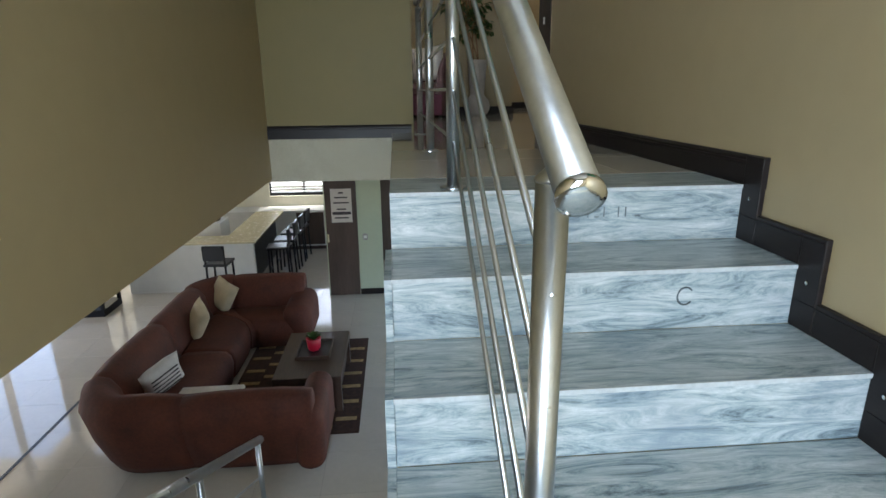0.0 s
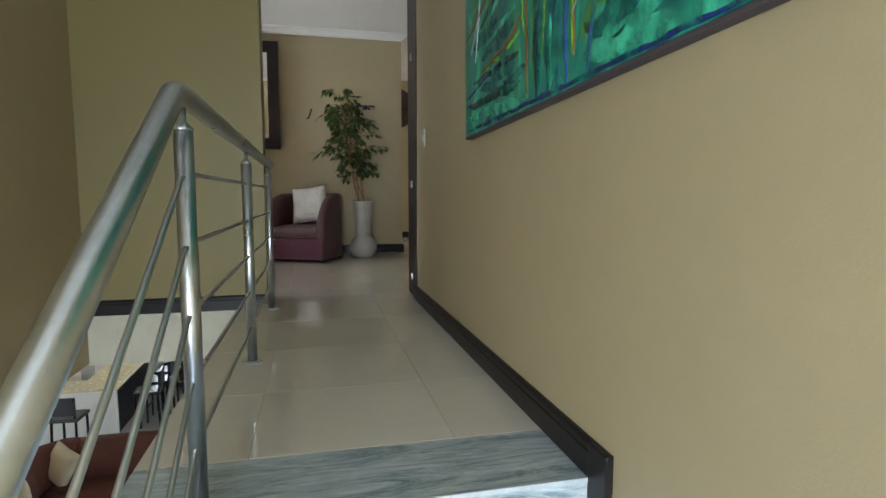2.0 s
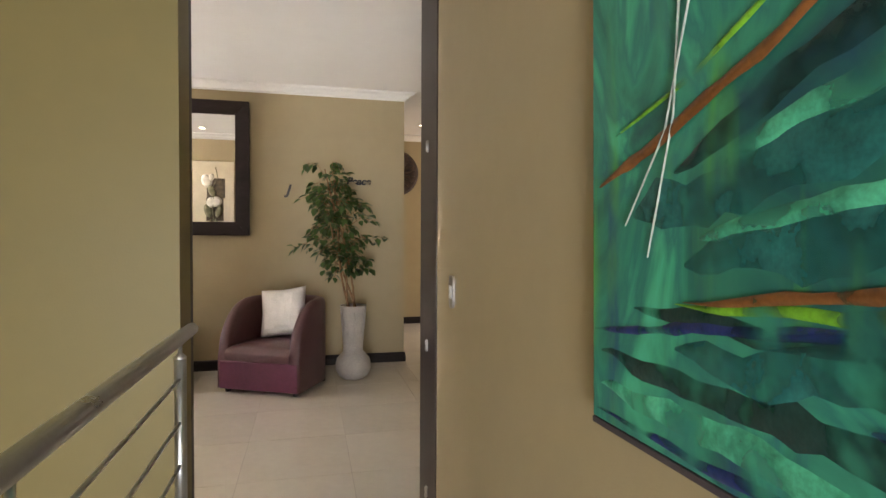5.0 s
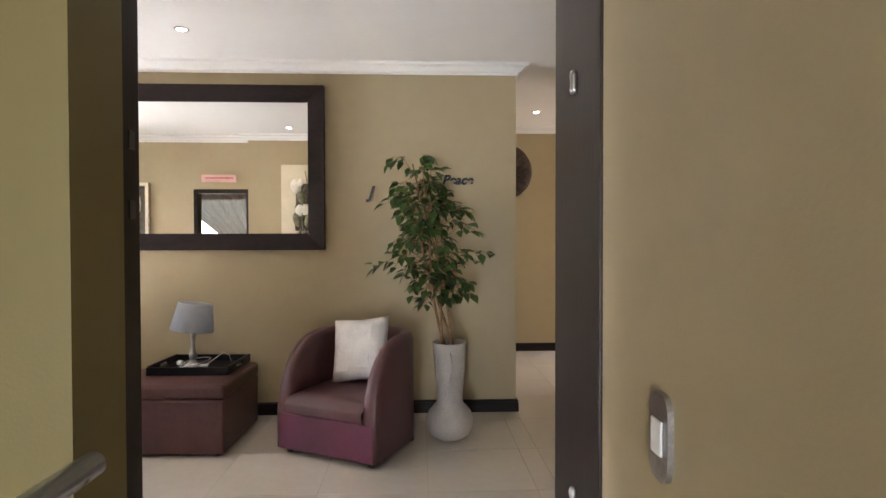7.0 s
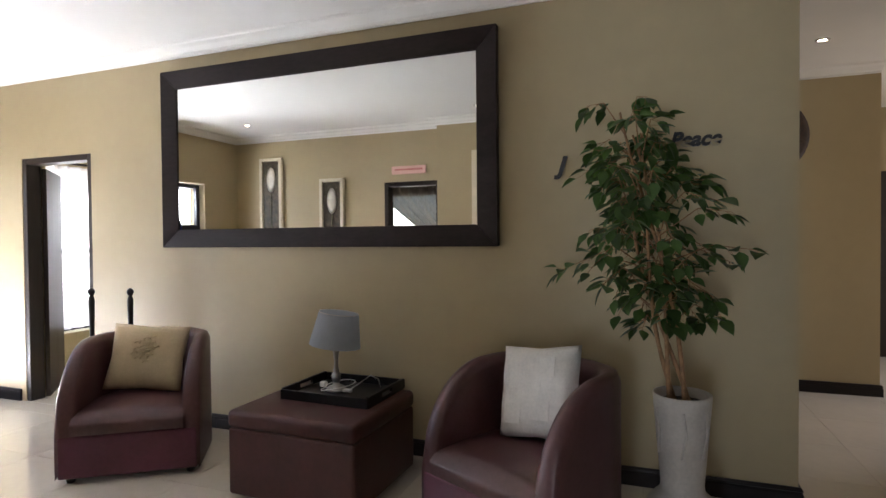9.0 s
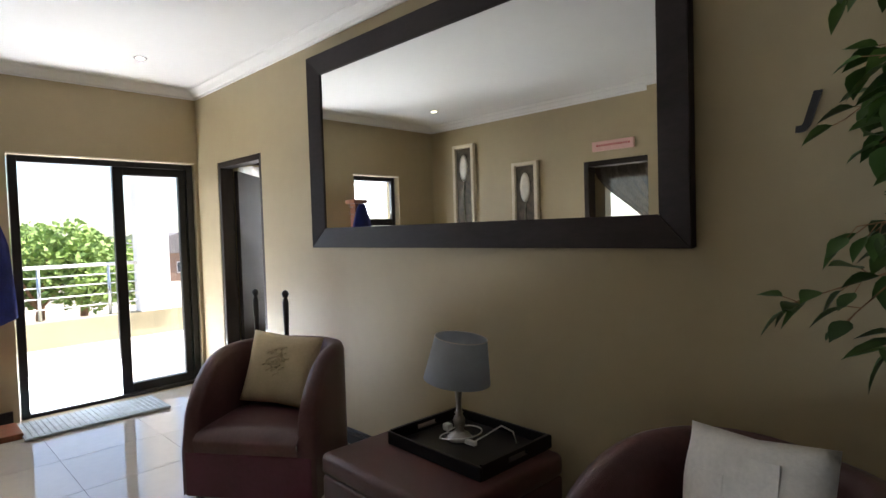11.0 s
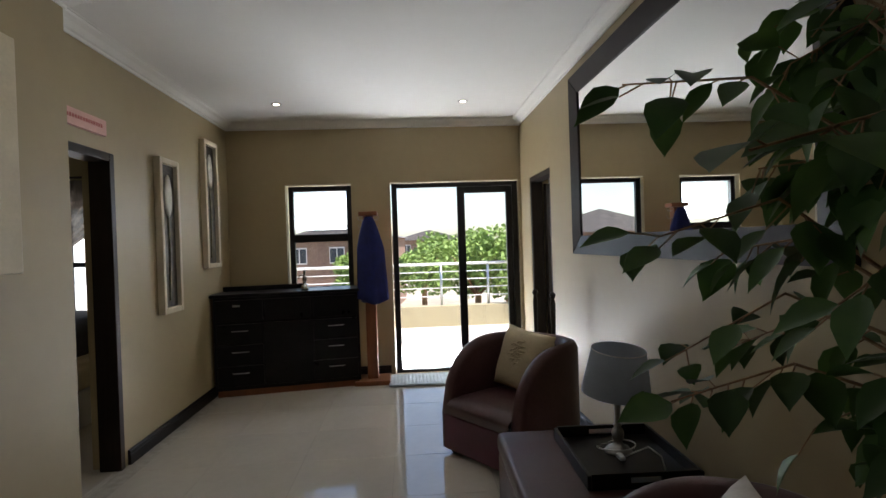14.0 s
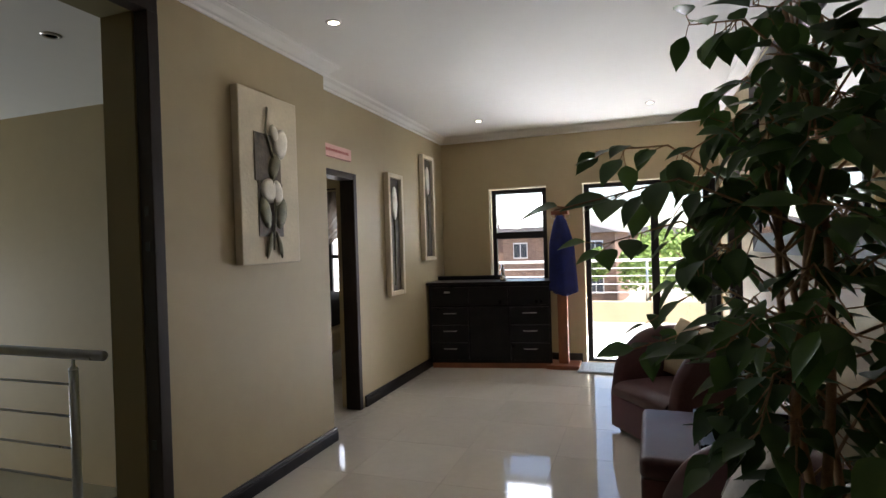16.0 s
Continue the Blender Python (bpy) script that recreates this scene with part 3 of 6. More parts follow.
# ---- stairs ----
flight = thing("staircase", "straight stairs tiled in weathered grey-blue planks", "stairs", kind="structure")
X0 = 0.20
for k in range(1, 10):
    yf, z = 2.06 - GO * k, -RISE * k
    part("step_core", box(X0 + 0.004, yf + 0.012, -1.9 if k < 9 else -1.75, SX - 0.004, yf + GO + 0.012, z - 0.014), CREAM, flight)
MTREAD, MRISER, MEDGE = (mesh_of(n, b, mt) for n, b, mt in (
    ("tread", box(0, -0.004, -0.014, SX - X0, GO, 0, 0.003, seg=1), STEPTILE),
    ("riser", box(0, 0, -RISE, SX - X0, 0.012, -0.014, 0.001, seg=1), STEPTILE),
    ("edge_strip", box(0, -0.007, -0.012, SX - X0, -0.0005, 0.0015, 0.001, seg=1), STEPEDGE)))
for k in range(0, 9):
    for me, dz in ((MTREAD, 0.0), (MRISER, 0.0), (MEDGE, 0.0)):
        ob = new(me.name, me)
        ob.parent = flight
        ob.matrix_basis = pose(X0, 2.06 - GO * k, -RISE * k)
# printed mark on the second riser
part("printed_ring", tube([(1.06 + 0.024 * math.cos(a), 2.0602 - GO - 0.0006, -RISE - 0.085 + 0.027 * math.sin(a)) for a in (0.7 + 4.9 * k / 20 for k in range(21))], 0.003, 5), PRINT, flight, "faded grey printed letter")
for x, w, h in ((0.86, 0.004, 0.034), (0.885, 0.016, 0.004), (0.915, 0.004, 0.036), (0.965, 0.004, 0.036), (0.99, 0.004, 0.034), (1.025, 0.018, 0.005)):
    part("printed_bar", box(x, 2.0588, -0.10, x + w, 2.0596, -0.10 + h), PRINT, flight, "faded grey printed mark")
side = bmesh.new()
for k in range(0, 9):
    box(X0 - 0.02, 2.06 - GO * k, -1.95, X0 + 0.003, 2.06 - GO * (k - 1) + 0.0, -RISE * k - 0.002, bm=side) if k else None
part("stringer", side, STEPTILE, flight, "grey-blue tiled stair side")
structure("floor_half_landing", box(-0.87, -2.3, -1.95, SX, -0.73, -RISE * 9), STEPTILE, "grey-blue tiled half landing")
lowst = thing("lower_staircase", "lower flight of grey-blue tiled steps", "stairs", kind="structure")
for k in range(8):
    part("step", box(-0.85, -0.73 + 0.58 * k, LOW, 0.19, -0.73 + 0.58 * (k + 1), -RISE * 9 - 0.18 * (k + 1), 0.004), STEPTILE, lowst)

# stepped skirting beside the stairs
stepskirt = thing("stair_skirting", "dark stained skirting stepping down beside the stairs", "skirting", kind="structure")
for k in range(0, 9):
    yf, z = 2.06 - GO * k, -RISE * k
    part("riser_board", box(SX - 0.021, yf - 0.095, z - RISE, SX, yf - 0.0005, z + 0.099, 0.004), SKIRT, stepskirt)
    part("tread_board", box(SX - 0.020, yf - GO - 0.001, z - RISE + 0.0005, SX, yf - 0.0955, z - RISE + 0.099, 0.004), SKIRT, stepskirt)
    part("bead", box(SX - 0.024, yf - GO - 0.085, z - RISE + 0.080, SX - 0.0205, yf - 0.012, z - RISE + 0.086), SKIRT, stepskirt)
    part("screw_cap", lathe([(0.006, 0), (0.006, 0.003), (0.003, 0.005), (0, 0.005)], 10), CHROME, stepskirt, "small brass screw cap", m=pose(SX - 0.021, yf - 0.05, z - 0.04, 0, -90, 0))

# stainless railing
RX = 0.415
rail = thing("stair_railing", "brushed stainless steel railing with round posts and bars", "railing")
top = [(RX, 0.85, 0.212), (RX, 2.06, 0.962), (RX, 2.12, 0.975), (RX, 4.735, 0.950)]
part("handrail", tube(top, 0.0255, 20), STEEL, rail, smooth=True)
part("end_cap", lathe([(0.0265, 0), (0.0275, 0.004), (0.0275, 0.010), (0.018, 0.014), (0, 0.015)], 24), CHROME, rail, "domed polished end cap", smooth=True,
     m=Matrix.Translation((RX, 0.852, 0.2132)) @ (Vector((0, 0.85 - 2.06, 0.212 - 0.962))).to_track_quat("Z", "Y").to_matrix().to_4x4())
ZS = (0.80, 0.64, 0.48, 0.32, 0.16)
POSTS = ((0.95, -RISE * 4, 0.268), (2.14, 0.0, 0.955), (3.34, 0.0, 0.945), (4.53, 0.0, 0.935))
for y, z0, z1 in POSTS:
    p = part("post", tube([(RX, y, z0), (RX, y, z1 - 0.055)], 0.0215, 20), STEEL, rail, smooth=True)
    part("base_flange", lathe([(0.045, 0), (0.045, 0.005), (0.03, 0.009), (0.0216, 0.009)], 24), STEEL, p, m=pose(RX, y, z0))
    part("collar", lathe([(0.0216, 0), (0.024, 0.004), (0.012, 0.016), (0.008, 0.02), (0.008, 0.052)], 16), STEEL, p, smooth=True, m=pose(RX, y, z1 - 0.06))
BX = RX
for i, zz in enumerate(ZS):
    part("bar", tube([(BX, 0.93, zz - 0.735), (BX, 2.10, zz - 0.012), (BX, 2.16, zz), (BX, 4.55, zz)], 0.0062, 10), STEEL, rail, smooth=True)

lrail = thing("lower_railing", "brushed steel handrail of the lower flight", "railing")
part("handrail", tube([(-0.87, 0.9, -0.62), (-0.87, 4.0, -2.2)], 0.03, 14), STEEL, lrail, smooth=True)
for y in (1.6, 2.86, 3.93):
    zt = -0.62 - (y - 0.9) * 0.51
    part("post", tube([(-0.87, y, max(LOW, zt - 1.15)), (-0.87, y, zt)], 0.02, 12), STEEL, lrail, smooth=True)
part("bar", tube([(-0.89, 0.9, -0.95), (-0.89, 3.95, -2.5)], 0.007, 8), STEEL, lrail)

# ---- doorways ----


def door_frame(name, label, m, w, h, depth=0.1, width=0.06, leaf=None):
    """Frame of an opening w wide from x = 0, reaching back from y = 0."""
    f = tagged(thing(name, label, "door frame", m), kind="structure")
    part("jamb", box(0, 0, 0, width, depth, h, 0.004), DARKWOOD, f)
    part("jamb", box(w - width, 0, 0, w, depth, h, 0.004), DARKWOOD, f)
    part("head", box(width, 0, h - width, w - width, depth, h, 0.004), DARKWOOD, f)
    return f


fr = tagged(thing("door_1", "dark brown timber door frame without a leaf", "door frame"), kind="structure")
part("jamb", box(0.30, 4.945, 0, 0.366, 5.03, 2.60, 0.005), DARKWOOD, fr)
part("jamb", box(1.412, 4.87, 0, 1.46, 5.0, 2.60, 0.005), DARKWOOD, fr)
part("jamb_stop", box(1.409, 4.64, 0, 1.45, 4.869, 2.60, 0.003), DARKWOOD, fr)
part("head", box(0.30, 4.945, 2.595, 1.44, 5.028, 2.70, 0.005), DARKWOOD, fr)
for z in (0.80, 1.71, 0.12):
    part("hinge", lathe([(0, 0), (0.006, 0.003), (0.009, 0.012), (0.007, 0.028), (0.009, 0.044), (0.006, 0.053), (0, 0.056)], 12), SILVER, fr, "tarnished silver hinge knuckle", smooth=True, m=pose(1.403, 4.80, z))
for z in (0.5, 1.45, 1.62):
    part("strike_plate", box(0.3655, 4.975, z, 0.369, 5.0, z + 0.045), BLACKITEM, fr, "dark strike plate hole")
structure("threshold", box(0.372, 4.868, -0.004, 1.40, 4.875, 0.001), GROUT, "thin joint strip in the doorway")
door_frame("door_2", "dark timber frame of the bedroom doorway", pose(-2.0, LY - 0.13, 0), 0.76, 2.09, 0.14, 0.055)
door_frame("door_3", "dark timber frame of the bathroom doorway", pose(-3.885, MY + 0.005, 0), 0.825, 2.08, 0.12, 0.05)
dl = tagged(thing("door_4", "dark timber door standing open into the bathroom", "door", pose(-3.835, MY + 0.13, 0.01, 0, 0, 135)), kind="structure")
part("leaf", box(0, -0.035, 0, 0.62, 0, 2.0, 0.003), DARKWOOD, dl)
part("door_handle", tube([(0.56, 0, 1.02), (0.56, 0.045, 1.02), (0.47, 0.05, 1.02)], 0.009, 10), SILVER, dl, "silver lever handle", smooth=True)
hd = tagged(thing("door_5", "dark timber door closed at the end of the passage", "door", pose(3.35, 12.34, 0)), kind="structure")
part("leaf", box(0, 0, 0, 0.42, 0.05, 2.08, 0.004), DARKWOOD, hd)
part("hinge", box(0.36, -0.008, 1.75, 0.39, 0, 1.87), SILVER, hd)
part("hinge", box(0.36, -0.008, 0.25, 0.39, 0, 0.37), SILVER, hd)


def switch(name, label, m, w=0.05, h=0.12):
    s = thing(name, label, "light switch", m)
    bm = bmesh.new()
    out = [(w / 2 * math.copysign(abs(math.cos(u)) ** 0.6, math.cos(u)), h / 2 * math.copysign(abs(math.sin(u)) ** 0.45, math.sin(u))) for u in (2 * math.pi * k / 28 for k in range(28))]
    prism(out, -0.009, bm)
    part("cover_plate", bm, SILVER, s)
    part("rocker", box(-w * 0.28, -0.013, -h * 0.2, w * 0.28, -0.0095, h * 0.2, 0.002), WHITEPLASTIC, s, "white rocker")
    return s


switch("light_switch", "oval metal light switch with a white rocker on the wall", pose(SX, 4.375, 1.118, 0, 0, -90), 0.062, 0.125)
switch("light_switch", "small silver light switch on the passage wall", pose(4.05, 12.4, 1.2), 0.09, 0.12)
switch("light_switch", "black framed light switch on the pale green wall", pose(-0.35, 9.6, -2.1), 0.09, 0.12)

# ---- large abstract painting ----
art = thing("abstract_painting", "large abstract canvas in green, teal and blue with brown drips", "painting", pose(1.412, 0, 0) @ Matrix.Translation((0, 3.235, 1.012)) @ pose(0, 0, 0, -1.5) @ Matrix.Translation((0, -3.235, -1.012)))
part("canvas", box(-0.032, 1.12, 1.012, 0, 3.235, 2.22, 0.004), PAINT, art)
part("canvas_edge", box(-0.033, 1.12, 1.000, 0, 3.235, 1.0115, 0.002), INK, art, "dark painted lower edge")
STROKE = {n: material("paint_" + n, c, 0.4, vary=0.3, scale=16, bump=0.5, bump_scale=40) for n, c in dict(
    brown=(0.20, 0.075, 0.02), taupe=(0.26, 0.20, 0.14), navy=(0.012, 0.03, 0.16), blue=(0.03, 0.11, 0.30), lime=(0.16, 0.45, 0.03), teal=(0.008, 0.15, 0.14), mint=(0.06, 0.50, 0.30), dark=(0.006, 0.045, 0.04), white=(0.30, 0.36, 0.31)).items()}


for n, m in STROKE.items():
    t = m.node_tree
    co = t.nodes.new("ShaderNodeTexCoord")
    mp = t.nodes.new("ShaderNodeMapping")
    mp.inputs["Scale"].default_value = (1, 2.6, 2.2)
    nz = t.nodes.new("ShaderNodeTexNoise")
    nz.inputs["Scale"].default_value, nz.inputs["Detail"].default_value = 5, 6
    rp = t.nodes.new("ShaderNodeMapRange")
    thin = n in ("brown", "taupe", "white")
    rp.inputs["From Min"].default_value, rp.inputs["From Max"].default_value = (0.28, 0.40) if thin else (0.33, 0.60)
    t.links.new(co.outputs["Object"], mp.inputs[0]), t.links.new(mp.outputs[0], nz.inputs["Vector"])
    t.links.new(nz.outputs[0], rp.inputs[0]), t.links.new(rp.outputs[0], t.nodes["Principled BSDF"].inputs["Alpha"])


def stroke(colour, pts, w0, w1, lift=0.0):
    """A brush mark: a ragged raised ribbon on the canvas, through (y, z) points."""
    bm = bmesh.new()
    P = [Vector((0, y, z)) for y, z in pts]
    dense = []
    for a, b in zip(P, P[1:]):
        n = max(2, int((b - a).length / 0.03))
        dense += [a.lerp(b, i / n) for i in range(n)]
    dense.append(P[-1])
    prev = None
    for i, p in enumerate(dense):
        d = (dense[min(i + 1, len(dense) - 1)] - dense[max(i - 1, 0)]).normalized()
        nrm = Vector((0, -d.z, d.y))
        f = i / (len(dense) - 1)
        w = (w0 + (w1 - w0) * f) * (0.65 + 0.8 * abs(noise.noise(p * 23))) * min(1, 0.15 + 6 * f, 0.15 + 6 * (1 - f))
        p = p + nrm * (w0 + w1) * 0.35 * noise.noise(p * 9)
        x = -0.0335 - lift
        row = [bm.verts.new((x + 0.002, *(p + nrm * w)[1:])), bm.verts.new((x - 0.0012, *(p + nrm * w * 0.4)[1:])), bm.verts.new((x - 0.0012, *(p - nrm * w * 0.45)[1:])), bm.verts.new((x + 0.002, *(p - nrm * w)[1:]))]
        for v in row:
            v.co.y, v.co.z = min(3.23, max(1.125, v.co.y)), min(2.215, max(1.016, v.co.z))
        if prev:
            for k in range(3):
                bm.faces.new((prev[k], prev[k + 1], row[k + 1], row[k]))
        prev = row
    bmesh.ops.recalc_face_normals(bm, faces=bm.faces)
    part("brush_stroke", bm, STROKE[colour], art, smooth=True)


for args in (
        ("dark", [(2.42, 1.02), (2.43, 1.6), (2.41, 2.2)], 0.035, 0.03), ("teal", [(2.33, 1.03), (2.34, 1.5), (2.32, 2.2)], 0.05, 0.06),
        ("navy", [(2.27, 1.03), (2.28, 1.3), (2.26, 2.2)], 0.030, 0.022, 0.001), ("blue", [(2.21, 1.02), (2.22, 1.4), (2.20, 1.9)], 0.022, 0.012, 0.001),
        ("lime", [(2.17, 1.1), (2.175, 1.4), (2.18, 2.1)], 0.016, 0.012, 0.002), ("lime", [(2.36, 1.15), (2.355, 1.45)], 0.018, 0.006, 0.001),
        ("teal", [(2.98, 1.30), (2.62, 1.33)], 0.04, 0.045), ("teal", [(3.0, 1.17), (2.6, 1.19)], 0.03, 0.045), ("dark", [(3.1, 1.22), (2.56, 1.21)], 0.014, 0.02), ("mint", [(2.9, 1.43), (2.6, 1.50)], 0.02, 0.02),
        ("mint", [(2.12, 1.12), (1.6, 1.15), (1.2, 1.16)], 0.08, 0.10), ("lime", [(1.95, 1.24), (1.5, 1.30), (1.2, 1.32)], 0.05, 0.07), ("teal", [(1.9, 1.36), (1.5, 1.42), (1.2, 1.45)], 0.05, 0.06),
        ("teal", [(2.40, 1.05), (2.38, 2.2)], 0.04, 0.05), ("mint", [(2.31, 1.04), (2.315, 1.25)], 0.03, 0.01, 0.0015), ("blue", [(2.30, 1.3), (2.31, 1.7)], 0.03, 0.02, 0.001),
        ("mint", [(2.13, 1.06), (1.95, 1.07), (1.7, 1.05), (1.4, 1.06)], 0.045, 0.05), ("lime", [(2.14, 1.12), (2.05, 1.2), (1.9, 1.19), (1.7, 1.22)], 0.04, 0.02, 0.001),
        ("teal", [(2.06, 1.10), (1.97, 1.15), (1.85, 1.13)], 0.05, 0.04, 0.001), ("dark", [(2.10, 1.16), (2.06, 1.12)], 0.03, 0.02, 0.002),
        ("taupe", [(2.175, 1.20), (2.12, 1.26), (2.05, 1.32), (1.99, 1.37), (1.85, 1.5), (1.7, 1.68)], 0.010, 0.028, 0.003),
        ("brown", [(2.15, 1.235), (2.05, 1.235), (1.97, 1.255), (1.85, 1.27), (1.65, 1.33)], 0.008, 0.02, 0.003), ("brown", [(2.165, 1.22), (2.155, 1.14), (2.158, 1.09)], 0.006, 0.003, 0.002),
        ("blue", [(2.04, 1.28), (1.97, 1.30), (1.85, 1.35), (1.6, 1.45)], 0.02, 0.05, 0.001), ("blue", [(2.08, 1.03), (2.06, 1.15), (2.03, 1.28), (1.98, 1.45)], 0.008, 0.006, 0.003),
        ("brown", [(2.475, 1.04), (2.485, 1.16), (2.50, 1.35), (2.53, 1.55), (2.52, 2.2)], 0.007, 0.012, 0.003), ("lime", [(2.49, 1.06), (2.50, 1.22), (2.53, 1.3), (2.54, 1.5)], 0.010, 0.004, 0.001),
        ("brown", [(2.53, 1.33), (2.62, 1.29), (2.78, 1.26), (2.98, 1.24)], 0.014, 0.004, 0.003), ("lime", [(2.56, 1.28), (2.75, 1.245), (3.0, 1.235)], 0.012, 0.005, 0.001),
        ("brown", [(2.66, 1.62), (2.85, 1.54), (3.02, 1.48), (3.2, 1.42)], 0.010, 0.012, 0.003), ("lime", [(2.70, 1.66), (2.95, 1.55), (3.15, 1.50)], 0.006, 0.004, 0.002),
        ("white", [(2.98, 1.75), (3.0, 1.5), (3.06, 1.3)], 0.0012, 0.0008, 0.004), ("white", [(2.95, 1.7), (3.02, 1.48), (3.12, 1.35)], 0.0012, 0.0008, 0.004),
        ("navy", [(3.22, 1.17), (3.0, 1.20), (2.8, 1.225), (2.65, 1.225)], 0.006, 0.012, 0.002), ("navy", [(2.72, 1.145), (2.6, 1.14), (2.5, 1.15)], 0.012, 0.022, 0.002),
        ("mint", [(3.2, 1.07), (2.95, 1.075), (2.75, 1.06), (2.5, 1.045)], 0.02, 0.03), ("dark", [(3.2, 1.13), (2.9, 1.125), (2.55, 1.115)], 0.02, 0.03),
        ("navy", [(3.23, 1.03), (2.8, 1.03), (2.3, 1.025), (1.9, 1.022), (1.2, 1.022)], 0.010, 0.007, 0.001), ("teal", [(3.1, 1.36), (2.85, 1.40), (2.6, 1.47)], 0.05, 0.04),
        ("mint", [(2.95, 1.33), (2.75, 1.36), (2.6, 1.38)], 0.015, 0.012, 0.001), ("dark", [(3.0, 1.42), (2.75, 1.52), (2.6, 1.58)], 0.02, 0.02, 0.001), ("dark", [(1.9, 1.6), (1.5, 1.7), (1.2, 1.65)], 0.1, 0.1)):
    stroke(*args)

# ---- mirror ----
mir = thing("wall_mirror_framed", "wide rectangular mirror in a dark espresso wood frame", "mirror", pose(0, MY, 0))
x0, x1, z0, z1, w = -2.257, 0.312, 1.318, 2.617, 0.132


def frame_bar(outline):
    bm = bmesh.new()
    o, i = [bm.verts.new((x, -0.003, z)) for x, z in outline], [bm.verts.new((x, -0.058 if k < 2 else -0.034, z)) for k, (x, z) in enumerate(outline)]
    n = 4
    bm.faces.new(o), bm.faces.new(i[::-1])
    for k in range(n):
        bm.faces.new((o[k], i[k], i[(k + 1) % n], o[(k + 1) % n]))
    bmesh.ops.recalc_face_normals(bm, faces=bm.faces)
    bmesh.ops.bevel(bm, geom=list(bm.edges), offset=0.004, segments=2, affect="EDGES")
    return bm


for o in ([(x0, z0), (x1, z0), (x1 - w, z0 + w), (x0 + w, z0 + w)], [(x1, z1), (x0, z1), (x0 + w, z1 - w), (x1 - w, z1 - w)],
          [(x0, z1), (x0, z0), (x0 + w, z0 + w), (x0 + w, z1 - w)], [(x1, z0), (x1, z1), (x1 - w, z1 - w), (x1 - w, z0 + w)]):
    part("frame_bar", frame_bar(o), MIRRORWOOD, mir)
part("mirror_glass", box(x0 + w - 0.01, -0.026, z0 + w - 0.01, x1 - w + 0.01, -0.012, z1 - w + 0.01), MIRROR, mir, "clear silvered glass")


def lettering(name, text, label, m, size, mat, category="wall lettering", depth=0.006, shear=0.3):
    cu = bpy.data.curves.new(name, "FONT")
    cu.body, cu.size, cu.extrude, cu.shear, cu.offset, cu.align_x = text, size, depth, shear, 0.004 * size / 0.1, "LEFT"
    ob = new(name + "_source", cu)
    bpy.context.view_layer.update()
    me = bpy.data.meshes.new_from_object(ob.evaluated_get(bpy.context.evaluated_depsgraph_get()))
    bpy.data.objects.remove(ob)
    me.name = name
    me.materials.clear()
    me.materials.append(mat)
    out = new(name, me)
    out.matrix_basis = m
    return tagged(out, label, category) if category else out


lettering("word_sign", "Peace", "black cut-out word Peace in slanted script on the wall", pose(1.245, MY - 0.008, 1.845, 90), 0.105, BLACKITEM)
lettering("word_sign", "J", "black cut-out script letter half hidden by the plant", pose(0.655, MY - 0.008, 1.735, 90), 0.13, BLACKITEM)


